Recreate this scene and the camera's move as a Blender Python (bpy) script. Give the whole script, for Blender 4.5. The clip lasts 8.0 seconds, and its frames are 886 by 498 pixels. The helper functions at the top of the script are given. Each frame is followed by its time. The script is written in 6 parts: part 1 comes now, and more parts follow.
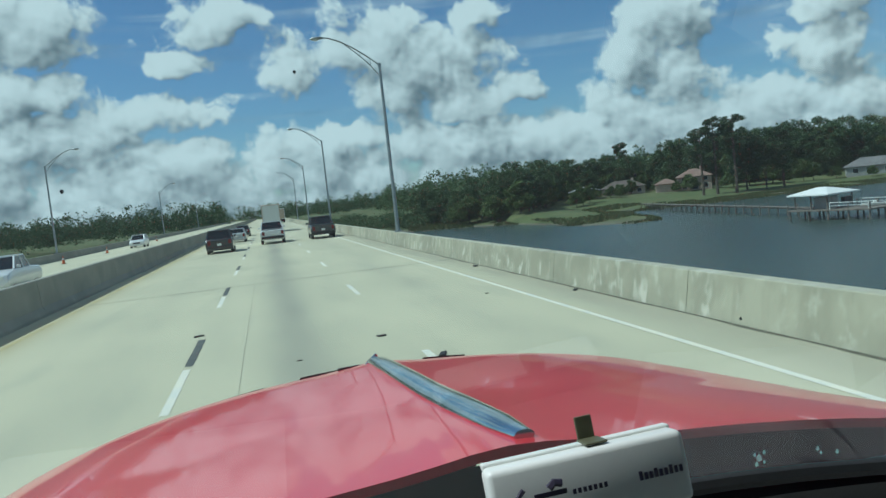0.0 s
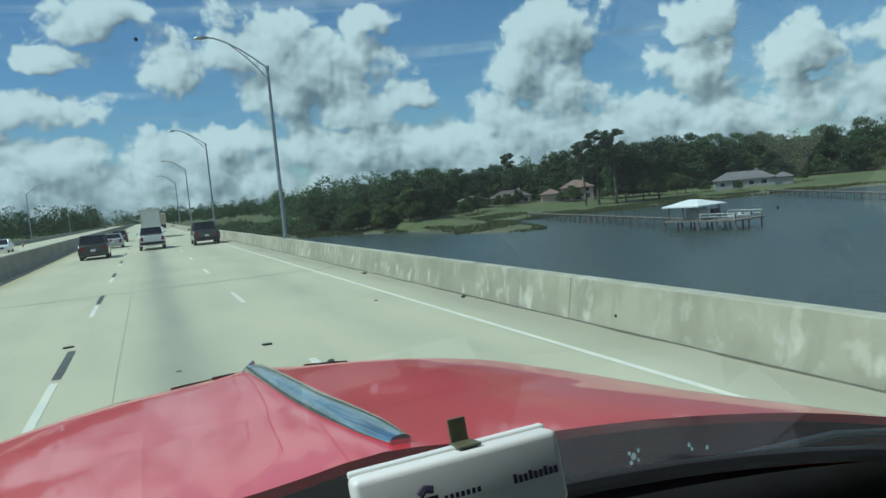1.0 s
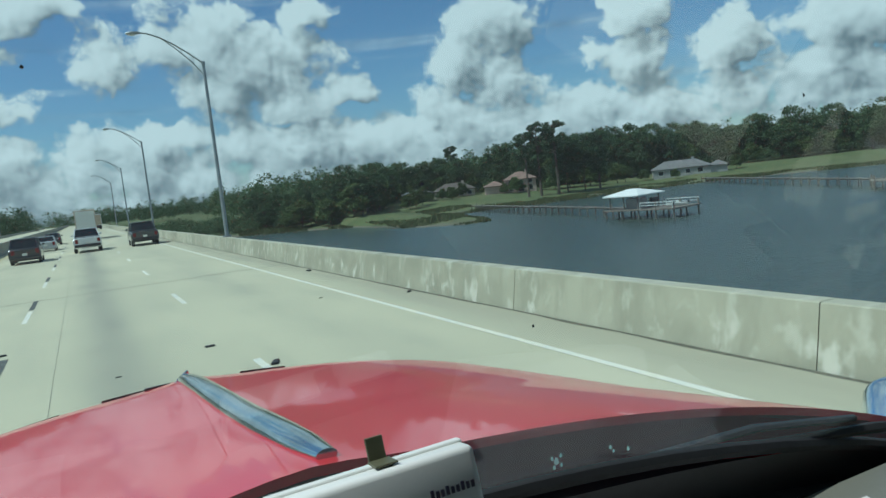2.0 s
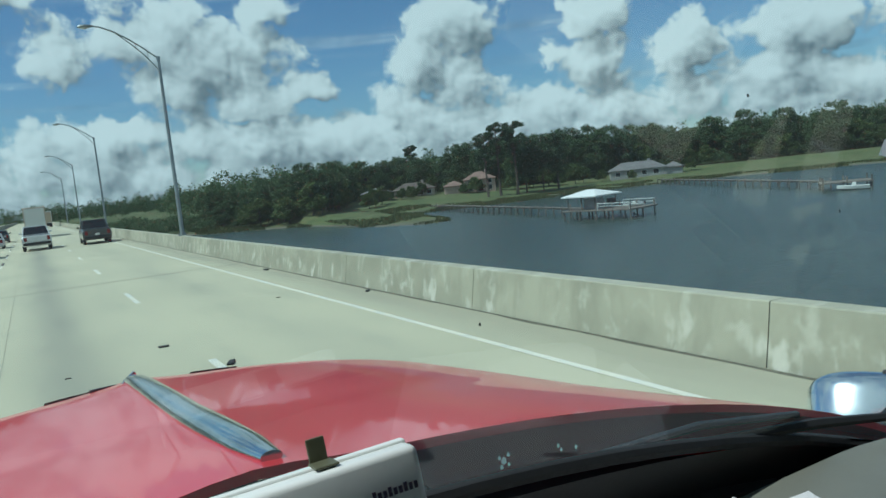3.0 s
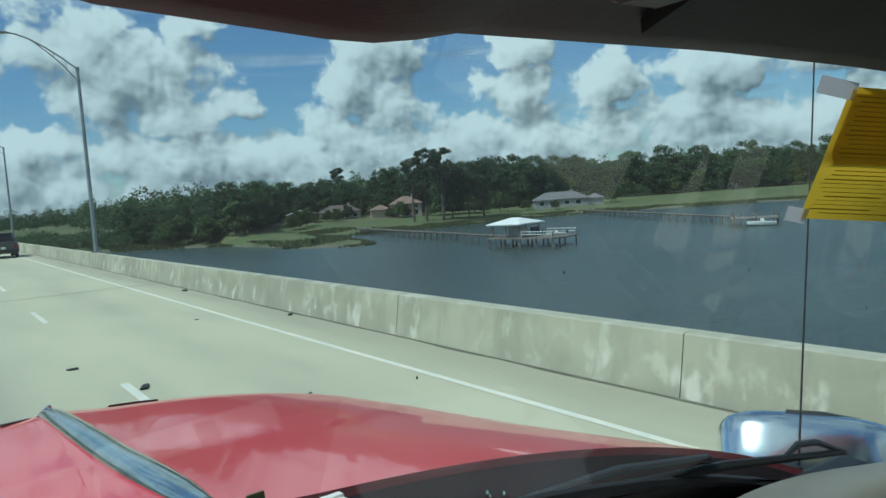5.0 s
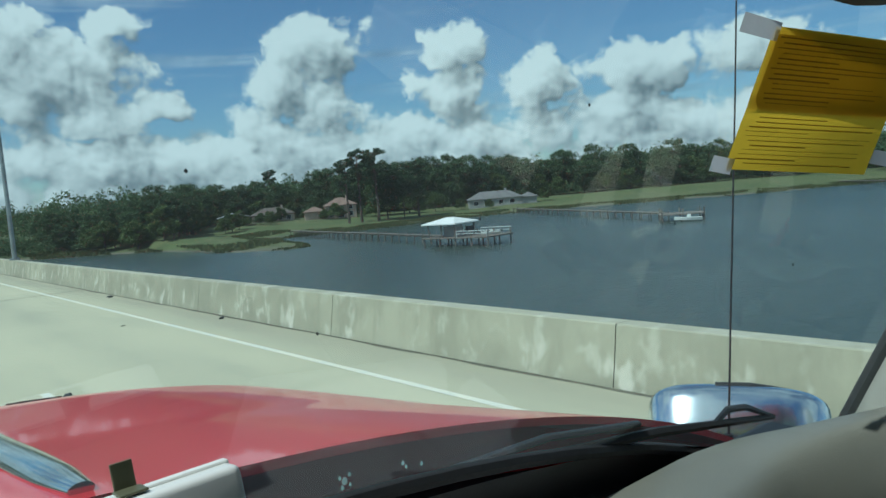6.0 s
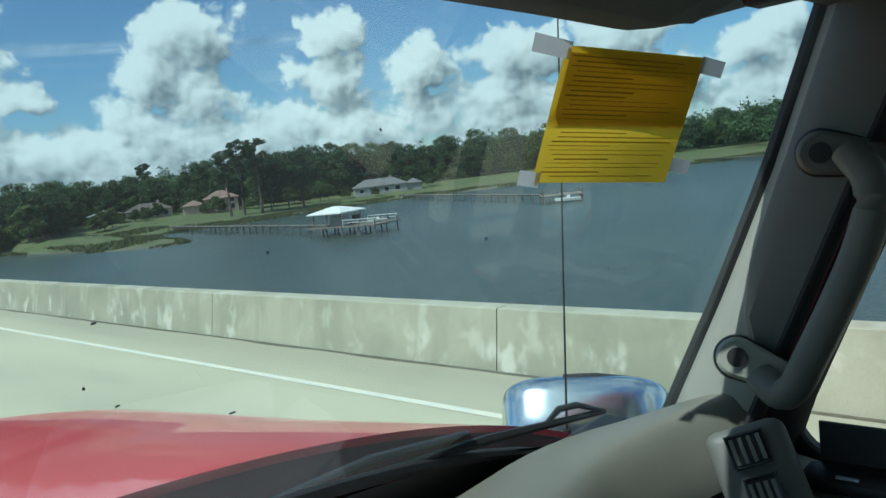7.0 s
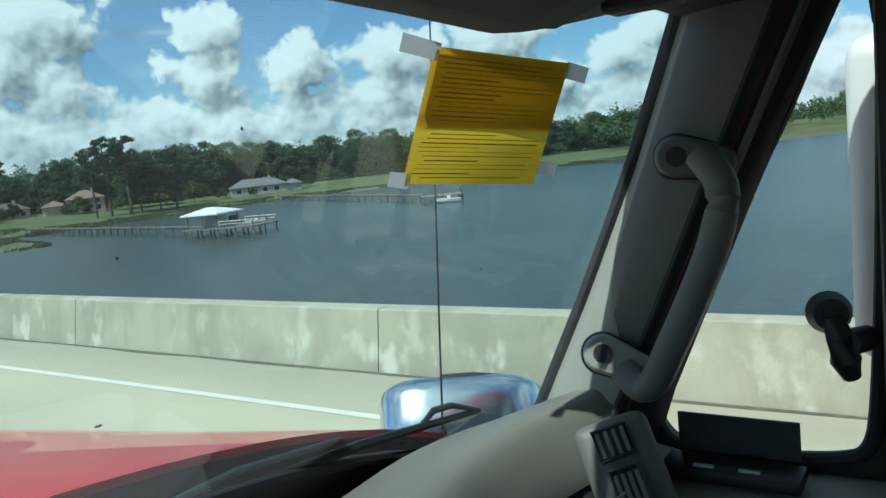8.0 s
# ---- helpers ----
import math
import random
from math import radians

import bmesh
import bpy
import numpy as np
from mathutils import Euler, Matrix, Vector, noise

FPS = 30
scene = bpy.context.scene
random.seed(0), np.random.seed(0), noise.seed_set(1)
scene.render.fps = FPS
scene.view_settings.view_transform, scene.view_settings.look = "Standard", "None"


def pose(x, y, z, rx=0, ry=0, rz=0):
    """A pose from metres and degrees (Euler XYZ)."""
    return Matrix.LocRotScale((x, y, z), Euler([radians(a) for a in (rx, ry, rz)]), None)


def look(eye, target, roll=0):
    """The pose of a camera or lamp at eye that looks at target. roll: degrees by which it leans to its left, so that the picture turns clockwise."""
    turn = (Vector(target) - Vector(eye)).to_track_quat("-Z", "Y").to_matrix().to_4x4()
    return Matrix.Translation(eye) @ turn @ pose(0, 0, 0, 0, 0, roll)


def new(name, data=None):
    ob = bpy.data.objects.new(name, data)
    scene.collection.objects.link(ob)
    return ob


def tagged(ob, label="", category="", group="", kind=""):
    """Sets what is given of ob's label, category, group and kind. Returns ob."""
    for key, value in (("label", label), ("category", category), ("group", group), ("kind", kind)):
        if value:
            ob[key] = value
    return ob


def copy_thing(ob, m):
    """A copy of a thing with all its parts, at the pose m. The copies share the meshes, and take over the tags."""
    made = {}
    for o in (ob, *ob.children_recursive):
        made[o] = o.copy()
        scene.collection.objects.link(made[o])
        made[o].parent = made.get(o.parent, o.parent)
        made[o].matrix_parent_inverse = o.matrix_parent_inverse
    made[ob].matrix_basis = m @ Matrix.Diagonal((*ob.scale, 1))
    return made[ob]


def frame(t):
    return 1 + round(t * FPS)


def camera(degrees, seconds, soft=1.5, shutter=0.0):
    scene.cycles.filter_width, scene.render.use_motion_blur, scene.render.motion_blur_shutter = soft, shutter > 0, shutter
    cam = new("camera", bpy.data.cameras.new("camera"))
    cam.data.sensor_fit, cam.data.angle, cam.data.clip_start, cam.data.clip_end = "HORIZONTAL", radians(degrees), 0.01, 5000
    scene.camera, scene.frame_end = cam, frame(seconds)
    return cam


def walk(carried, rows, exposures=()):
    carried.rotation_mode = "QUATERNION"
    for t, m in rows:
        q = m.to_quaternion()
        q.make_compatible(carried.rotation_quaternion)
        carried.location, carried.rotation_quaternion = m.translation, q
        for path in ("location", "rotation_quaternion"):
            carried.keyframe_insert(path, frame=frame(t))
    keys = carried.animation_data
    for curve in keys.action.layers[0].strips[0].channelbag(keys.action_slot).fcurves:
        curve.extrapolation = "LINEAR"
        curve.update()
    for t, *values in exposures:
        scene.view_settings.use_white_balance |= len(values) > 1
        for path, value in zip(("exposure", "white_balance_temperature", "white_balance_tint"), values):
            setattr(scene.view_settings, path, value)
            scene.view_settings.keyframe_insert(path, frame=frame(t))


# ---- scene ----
cam = camera(60.28, 8.0, soft=1.5)


def view(x, y, z, yaw, pitch, roll):
    """A pose inside the cab: yaw to the right of the road's line, pitch up, degrees."""
    a, b = radians(yaw), radians(pitch)
    way = Vector((math.sin(a) * math.cos(b), math.cos(a) * math.cos(b), math.sin(b)))
    eye = Vector((x, y, z))
    return look(eye, eye + way, roll)


walk(cam, [
    (0, view(-0.058, -0.004, 2.500, 12.74, -3.95, -6.23)),
    (0.5, view(-0.042, 0.015, 2.473, 18.54, -4.41, -4.84)),
    (1, view(-0.033, 0.028, 2.484, 21.04, -4.22, -5.35)),
    (1.5, view(-0.038, -0.015, 2.531, 23.34, -4.04, -5.11)),
    (1.7, view(-0.022, 0.014, 2.504, 24.00, -4.57, -5.88)),
    (3, view(0.009, 0.020, 2.497, 28.09, -5.48, -6.04)),
    (3.5, view(0.018, 0.019, 2.486, 29.48, -5.77, -6.07)),
    (4, view(0.017, -0.003, 2.524, 30.64, -4.89, -5.37)),
    (4.2, view(-0.016, -0.049, 2.529, 31.87, -4.95, -4.77)),
    (5.5, view(-0.016, 0.036, 2.533, 35.15, -3.78, -4.40)),
    (6, view(0.043, 0.042, 2.471, 38.69, -4.48, -4.86)),
    (6.5, view(0.081, 0.045, 2.502, 42.93, -5.41, -6.01)),
    (7, view(0.128, -0.013, 2.503, 46.96, -6.28, -6.63)),
    (7.5, view(0.137, -0.011, 2.472, 51.62, -7.15, -6.78)),
    (8, view(0.147, -0.016, 2.502, 55.83, -7.22, -6.14)),
], [(0.0, 0.07, 5600, 2.0), (5.0, 0.08, 5600, 2.0), (6.0, 0.12, 5600, 1.0), (6.6, 0.20, 5600, 1.0), (7.3, 0.39, 5600, 0.0), (8.0, 0.44, 5600, 0.0)])

# ---- world, sun, exposure ----
SUN_AZ, SUN_EL = -78.0, 55.0          # degrees to the right of the road's line, above the horizon


def direction(az, el):
    a, b = radians(az), radians(el)
    return (math.sin(a) * math.cos(b), math.cos(a) * math.cos(b), math.sin(b))


class Nodes:
    """Short hand for building node trees."""

    def __init__(self, tree):
        self.tree = tree
        tree.nodes.clear()

    def add(self, kind, ins=None, operation="", data_type="", smooth=False, use_clamp=False):
        n = self.tree.nodes.new(kind)
        if operation:
            n.operation = operation
        if data_type:
            n.data_type = data_type
        if smooth:
            n.interpolation_type = "SMOOTHSTEP"
        if use_clamp:
            n.use_clamp = True
        for k, v in (ins or {}).items():
            if isinstance(v, bpy.types.NodeSocket):
                self.tree.links.new(v, n.inputs[k])
            else:
                n.inputs[k].default_value = v
        return n

    def math(self, op, a, b=0.0, c=0.0, clamp=False):
        return self.add("ShaderNodeMath", {0: a, 1: b, 2: c}, operation=op, use_clamp=clamp).outputs[0]

    def vec(self, op, a, b=(0, 0, 0), out=0):
        return self.add("ShaderNodeVectorMath", {0: a, 1: b}, operation=op).outputs[out]

    def noise(self, vector, scale, detail=4.0, rough=0.55, lac=2.0, distort=0.0):
        return self.add("ShaderNodeTexNoise", {"Vector": vector, "Scale": scale, "Detail": detail, "Roughness": rough,
                                               "Lacunarity": lac, "Distortion": distort}).outputs[0]

    def scaled(self, a, k):
        n = self.add("ShaderNodeVectorMath", {0: a, "Scale": k}, operation="SCALE")
        return n.outputs[0]

    def ramp(self, fac, a, b, lo=0.0, hi=1.0):
        return self.add("ShaderNodeMapRange", {0: fac, 1: a, 2: b, 3: lo, 4: hi}, smooth=True).outputs[0]

    def mix(self, fac, a, b):
        n = self.add("ShaderNodeMix", {0: fac}, data_type="RGBA")
        for k, v in ((6, a), (7, b)):
            if isinstance(v, bpy.types.NodeSocket):
                self.tree.links.new(v, n.inputs[k])
            else:
                n.inputs[k].default_value = (*v, 1.0)
        return n.outputs[2]


world = bpy.data.worlds.new("world")
scene.world = world
world.use_nodes = True
N = Nodes(world.node_tree)
sky = N.add("ShaderNodeTexSky")
sky.sky_type, sky.sun_disc = "NISHITA", False
sky.sun_elevation, sky.sun_rotation = radians(SUN_EL), radians(SUN_AZ)
sky.air_density, sky.dust_density, sky.ozone_density = 1.0, 0.15, 2.2
ray = N.add("ShaderNodeTexCoord").outputs["Generated"]
xyz = N.add("ShaderNodeSeparateXYZ", {0: ray})
up = N.math("MAXIMUM", xyz.outputs[2], 0.0)
# cumulus heaps: azimuth, elevation, width, height (degrees)
HEAPS_AHEAD = [
    (-14.5, 13.6, 4.7, 2.6), (-1.9, 13.9, 3.2, 1.8), (-4.3, 11.1, 2.5, 0.8), (-15.1, 9.6, 3.9, 1.7), (-5.9, 7.9, 4.9, 1.5), (-13.1, 6.3, 6.4, 2.1),
    (-5.3, 4.1, 4.7, 2.1), (9.3, 11.5, 4.7, 2.6), (12.7, 9.4, 6.0, 3.0), (17.4, 12.8, 2.6, 1.2), (15.8, 6.7, 4.0, 1.4), (19.9, 7.4, 1.7, 1.1),
    (3.4, 10.6, 2.4, 2.4), (5.8, 4.7, 5.2, 1.9), (15.4, 3.9, 5.0, 1.7),
]
HEAPS_ACROSS = [
    (30.7, 10.7, 3.0, 2.1), (27.7, 8.3, 2.4, 2.1), (25.4, 5.2, 2.6, 1.7), (30.7, 7.1, 2.4, 2.1), (28.1, 3.3, 4.5, 1.5), (40.5, 10.0, 2.6, 1.7),
    (39.8, 7.3, 2.3, 1.9), (37.2, 8.0, 1.5, 1.3), (37.5, 4.3, 3.0, 1.7), (42.0, 3.4, 2.6, 1.5), (46.9, 6.7, 2.6, 1.6), (47.6, 8.5, 1.1, 1.3),
    (52.3, 4.8, 4.5, 1.6), (54.2, 7.3, 4.2, 1.7), (57.4, 3.3, 3.4, 2.1), (61.5, 8.1, 3.2, 1.7), (70.2, 5.4, 3.0, 1.7), (72.0, 6.9, 2.1, 1.3), (65.5, 4.5, 3.0, 1.5), (84, 3.0, 3.5, 2.5),
]
az = N.math("MULTIPLY", N.math("ARCTAN2", xyz.outputs[0], xyz.outputs[1]), 180 / math.pi)
el = N.math("MULTIPLY", N.math("ARCSINE", xyz.outputs[2]), 180 / math.pi)
plane = N.add("ShaderNodeCombineXYZ", {0: az, 1: el, 2: 0.0}).outputs[0]
over = N.ramp(N.math("ABSOLUTE", N.math("SUBTRACT", az, 30.0)), 58.0, 72.0)
over = N.math("MAXIMUM", over, N.ramp(el, 17.0, 24.0))
over = N.math("MULTIPLY", over, N.math("MULTIPLY", N.noise(ray, 3.2, 3.0), 1.2))


high = N.ramp(el, 17.0, 25.0)


def density(at, fine=9.0):
    """How thick the cloud is at a point (azimuth, elevation): the heaps, a bank low over the horizon, more outside the view, and their billows."""
    grain = N.vec("ADD", N.scaled(at, N.math("SUBTRACT", 1.0, high)), N.scaled(ray, N.math("MULTIPLY", high, 57.3)))
    wob = N.add("ShaderNodeTexNoise", {"Vector": grain, "Scale": 0.30, "Detail": 3.0, "Roughness": 0.6}).outputs["Color"]
    wob = N.vec("MULTIPLY", N.vec("SUBTRACT", wob, (0.5, 0.5, 0.5)), (3.2, 2.4, 0.0))
    moved = N.vec("ADD", at, wob)
    near = 9.0
    for (a, e, w, h) in HEAPS_AHEAD + HEAPS_ACROSS:
        off = N.vec("MULTIPLY", N.vec("SUBTRACT", moved, (a, e, 0.0)), (0.80 / w, 0.76 / h, 0.0))
        near = N.math("MINIMUM", near, N.vec("DOT_PRODUCT", off, off, out=1))
    heap = N.math("POWER", math.e, N.math("MULTIPLY", near, -0.75))
    height = N.add("ShaderNodeSeparateXYZ", {0: moved}).outputs[1]
    heap = N.math("MAXIMUM", N.math("MAXIMUM", heap, over), N.ramp(height, 3.0, 9.0, 0.88, 0.24))
    puffs = N.noise(grain, 0.20, fine, 0.60, 2.1)
    v = N.add("ShaderNodeTexVoronoi", {"Vector": N.vec("ADD", grain, wob), "Scale": 0.42, "Detail": min(3.0, fine - 2.0), "Roughness": 0.55, "Lacunarity": 2.2})
    heads = N.math("SUBTRACT", 0.55, v.outputs["Distance"])
    d = N.math("MULTIPLY_ADD", heap, 1.25, -0.50)
    d = N.math("MULTIPLY_ADD", N.math("SUBTRACT", puffs, 0.5), 1.35, d)
    return N.math("MULTIPLY_ADD", heads, 0.42, d)


dens = density(plane)
cover = N.ramp(dens, -0.05, 0.22)
# lit from the upper left: bright where the cloud thins towards the sun, grey at the thick bases
near_side = density(N.vec("ADD", plane, (-0.25, 0.40, 0.0)))
body, far_side = density(plane, 3.0), density(N.vec("ADD", plane, (-1.0, 1.6, 0.0)), 3.0)
lit = N.math("MULTIPLY_ADD", N.math("SUBTRACT", body, far_side), 0.70, 0.62)
lit = N.math("MULTIPLY_ADD", N.math("SUBTRACT", dens, near_side), 0.50, lit)
lit = N.math("SUBTRACT", lit, N.ramp(body, 0.35, 1.0, 0.0, 0.26))
lit = N.ramp(lit, 0.04, 1.0)
cloud = N.mix(lit, (0.19, 0.26, 0.30), (1.06, 1.15, 1.13))
# thin high streaks
thin = N.noise(N.vec("MULTIPLY", plane, (0.03, 0.55, 1.0)), 1.0, 4.0, 0.6)
cover = N.math("MAXIMUM", cover, N.ramp(thin, 0.50, 0.72, 0.0, 0.38))
blue = N.vec("MULTIPLY", sky.outputs[0], (0.80, 0.96, 1.05))
skyb = N.add("ShaderNodeBackground", {0: blue, 1: 0.070})
cloudb = N.add("ShaderNodeBackground", {0: cloud, 1: 0.575})
mixw = N.add("ShaderNodeMixShader", {0: cover, 1: skyb.outputs[0], 2: cloudb.outputs[0]})
N.add("ShaderNodeOutputWorld", {0: mixw.outputs[0]})

sun = new("sun", bpy.data.lights.new("sun", "SUN"))
sun.data.energy, sun.data.angle, sun.data.color = 3.5, radians(0.6), (1.0, 0.96, 0.88)
sun.matrix_world = look(Vector(direction(SUN_AZ, SUN_EL)) * 50, (0, 0, 0))


# ---- materials ----
def material(name, base, rough=0.6, metal=0.0, vary=0.12, scale=3.0, bump=0.1, fine=40.0, tint=None, coat=0.0,
             spec=0.5, stretch=(1, 1, 1), through_light=0.0):
    """A surface with broad and fine variation of its colour and relief. tint: the colour that the broad variation tends to."""
    m = bpy.data.materials.new(name)
    m.use_nodes = True
    n = Nodes(m.node_tree)
    at = n.vec("MULTIPLY", n.add("ShaderNodeNewGeometry").outputs["Position"], stretch)
    broad, grain = n.noise(at, scale, 5.0, 0.6), n.noise(at, fine, 4.0, 0.6)
    rnd = n.add("ShaderNodeObjectInfo").outputs["Random"]
    lo = tuple(c * (1 - 2.2 * vary) for c in base) if tint is None else tint
    col = n.mix(n.ramp(broad, 0.35, 0.68), base, lo)
    gray = n.math("MULTIPLY_ADD", grain, vary * 2, 1 - vary)
    gray = n.math("MULTIPLY", gray, n.math("MULTIPLY_ADD", rnd, vary * 0.8, 1 - vary * 0.4))
    col = n.vec("MULTIPLY", col, n.add("ShaderNodeCombineXYZ", {0: gray, 1: gray, 2: gray}).outputs[0])
    bsdf = n.add("ShaderNodeBsdfPrincipled", {"Base Color": col, "Metallic": metal, "Coat Weight": coat, "Coat Roughness": 0.03,
                                              "Specular IOR Level": spec})
    n.tree.links.new(n.math("MULTIPLY_ADD", broad, 0.25 * rough, rough * 0.87), bsdf.inputs["Roughness"])
    if bump:
        b = n.add("ShaderNodeBump", {"Strength": bump, "Distance": 0.02, "Height": grain})
        n.tree.links.new(b.outputs[0], bsdf.inputs["Normal"])
    shader = bsdf.outputs[0]
    if through_light:
        tr = n.add("ShaderNodeBsdfTranslucent", {0: col})
        shader = n.add("ShaderNodeMixShader", {0: through_light, 1: shader, 2: tr.outputs[0]}).outputs[0]
    n.add("ShaderNodeOutputMaterial", {0: shader})
    return m


def pane_material(name, tint=(1, 1, 1), gloss=0.045, veil=0.0):
    """Thin clear glass: a faint mirror and a sunlit film added as glare and haze."""
    m = bpy.data.materials.new(name)
    m.use_nodes = True
    n = Nodes(m.node_tree)
    tr = n.add("ShaderNodeBsdfTransparent", {0: (*tint, 1)})
    gl = n.add("ShaderNodeBsdfGlossy", {0: (1, 1, 1, 1), "Roughness": 0.0})
    out = n.add("ShaderNodeMixShader", {0: gloss, 1: tr.outputs[0], 2: gl.outputs[0]}).outputs[0]
    if veil:
        pos = n.add("ShaderNodeNewGeometry").outputs["Position"]
        film = n.math("MULTIPLY", n.math("MULTIPLY_ADD", n.noise(pos, 5.0, 5.0, 0.65), 0.8, 0.6), veil)
        sc = n.add("ShaderNodeBsdfTranslucent", {0: (0.8, 0.85, 0.85, 1)})
        out = n.add("ShaderNodeMixShader", {0: film, 1: out, 2: sc.outputs[0]}).outputs[0]
    n.add("ShaderNodeOutputMaterial", {0: out})
    return m


def road_material():
    """Pale bridge concrete with an oil-darkened band along each lane, tyre polish and blotches."""
    m = bpy.data.materials.new("deck_concrete")
    m.use_nodes = True
    n = Nodes(m.node_tree)
    pos = n.add("ShaderNodeNewGeometry").outputs["Position"]
    x = n.add("ShaderNodeSeparateXYZ", {0: pos}).outputs[0]
    broad = n.noise(pos, 0.12, 5.0, 0.6)
    blotch = n.noise(n.vec("MULTIPLY", pos, (1.0, 0.16, 1.0)), 0.9, 5.0, 0.6)
    grain = n.noise(pos, 30.0, 4.0, 0.7)
    col = n.mix(n.ramp(broad, 0.3, 0.7), (0.54, 0.502, 0.345), (0.465, 0.436, 0.303))
    col = n.mix(n.ramp(blotch, 0.45, 0.75, 0.0, 0.45), col, (0.335, 0.325, 0.245))
    wave = n.math("MULTIPLY_ADD", n.noise(pos, 0.05, 2.0), 0.5, -0.25)
    for centre, width, amount in ((0.27, 0.62, 0.62), (-3.5, 0.7, 0.12), (4.0, 0.7, 0.16)):
        d = n.math("DIVIDE", n.math("ADD", n.math("SUBTRACT", x, centre), wave), width)
        oil = n.math("MULTIPLY", n.math("POWER", math.e, n.math("MULTIPLY", n.math("MULTIPLY", d, d), -1.0)), amount)
        oil = n.math("MULTIPLY", oil, n.math("MULTIPLY_ADD", blotch, 0.7, 0.6), clamp=True)
        col = n.mix(oil, col, (0.215, 0.215, 0.175))
    d = n.math("DIVIDE", n.math("ADD", x, 6.55), 0.5)
    dirt = n.math("MULTIPLY", n.math("POWER", math.e, n.math("MULTIPLY", n.math("MULTIPLY", d, d), -1.0)), 0.55)
    col = n.mix(dirt, col, (0.40, 0.33, 0.17))
    d = n.math("DIVIDE", n.math("SUBTRACT", x, 6.7), 0.75)
    dirt = n.math("MULTIPLY", n.math("POWER", math.e, n.math("MULTIPLY", n.math("MULTIPLY", d, d), -1.0)), n.math("MULTIPLY_ADD", blotch, 1.0, 0.35), clamp=True)
    col = n.mix(dirt, col, (0.335, 0.315, 0.23))
    g = n.math("MULTIPLY_ADD", grain, 0.22, 0.89)
    col = n.vec("MULTIPLY", col, n.add("ShaderNodeCombineXYZ", {0: g, 1: g, 2: g}).outputs[0])
    bump = n.add("ShaderNodeBump", {"Strength": 0.15, "Distance": 0.01, "Height": grain})
    bsdf = n.add("ShaderNodeBsdfPrincipled", {"Base Color": col, "Roughness": 0.8, "Normal": bump.outputs[0]})
    n.add("ShaderNodeOutputMaterial", {0: bsdf.outputs[0]})
    return m


def barrier_material(name, base, dark, leached=0.75, crest=0.0):
    """Cast concrete with weather streaks that run down the face and pale leached patches."""
    m = bpy.data.materials.new(name)
    m.use_nodes = True
    n = Nodes(m.node_tree)
    pos = n.add("ShaderNodeNewGeometry").outputs["Position"]
    z = n.add("ShaderNodeSeparateXYZ", {0: pos}).outputs[2]
    broad = n.noise(n.vec("MULTIPLY", pos, (0.5, 0.5, 0.8)), 0.7, 4.0, 0.6)
    streak = n.noise(n.vec("MULTIPLY", pos, (0.5, 1.0, 0.25)), 1.6, 5.0, 0.65)
    pale = n.noise(n.vec("MULTIPLY", pos, (0.6, 1.5, 1.1)), 1.5, 4.0, 0.6)
    drip = n.noise(n.vec("MULTIPLY", pos, (0.5, 1.15, 0.75)), 2.0, 3.5, 0.5)
    grain = n.noise(pos, 45.0, 4.0, 0.65)
    col = n.mix(n.ramp(broad, 0.35, 0.65), base, dark)
    col = n.mix(n.ramp(streak, 0.45, 0.70, 0.0, 0.7), col, dark)
    col = n.mix(n.ramp(pale, 0.54, 0.70, 0.0, leached * 0.6), col, (0.60, 0.575, 0.46))
    low = n.ramp(z, 0.20, 0.58, 1.0, 0.25)
    col = n.mix(n.math("MULTIPLY", n.ramp(drip, 0.56, 0.68, 0.0, leached * 0.85), low), col, (0.66, 0.63, 0.52))
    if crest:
        # paler along the top: sunlight on the edge, put into the colour
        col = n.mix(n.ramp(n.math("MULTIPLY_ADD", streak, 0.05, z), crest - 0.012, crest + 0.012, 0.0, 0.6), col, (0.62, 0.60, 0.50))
    g = n.math("MULTIPLY_ADD", grain, 0.3, 0.85)
    col = n.vec("MULTIPLY", col, n.add("ShaderNodeCombineXYZ", {0: g, 1: g, 2: g}).outputs[0])
    bump = n.add("ShaderNodeBump", {"Strength": 0.3, "Distance": 0.012, "Height": grain})
    bsdf = n.add("ShaderNodeBsdfPrincipled", {"Base Color": col, "Roughness": 0.85, "Normal": bump.outputs[0]})
    n.add("ShaderNodeOutputMaterial", {0: bsdf.outputs[0]})
    return m


def water_material():
    m = bpy.data.materials.new("river_water")
    m.use_nodes = True
    n = Nodes(m.node_tree)
    pos = n.add("ShaderNodeNewGeometry").outputs["Position"]
    swell = n.noise(n.vec("MULTIPLY", pos, (0.55, 1.0, 1.0)), 0.5, 6.0, 0.64, 2.0, 0.3)
    rip = n.noise(n.vec("MULTIPLY", pos, (0.8, 1.3, 1.0)), 2.2, 4.0, 0.6)
    calm = n.noise(pos, 0.018, 4.0, 0.6)
    h = n.math("MULTIPLY_ADD", rip, 0.4, swell)
    bump = n.add("ShaderNodeBump", {"Strength": 0.8, "Distance": 0.45, "Height": h})
    col = n.mix(n.ramp(calm, 0.35, 0.7), (0.052, 0.074, 0.066), (0.070, 0.094, 0.082))
    bsdf = n.add("ShaderNodeBsdfPrincipled", {"Base Color": col, "Roughness": 0.2, "IOR": 1.33, "Normal": bump.outputs[0]})
    n.add("ShaderNodeOutputMaterial", {0: bsdf.outputs[0]})
    return m


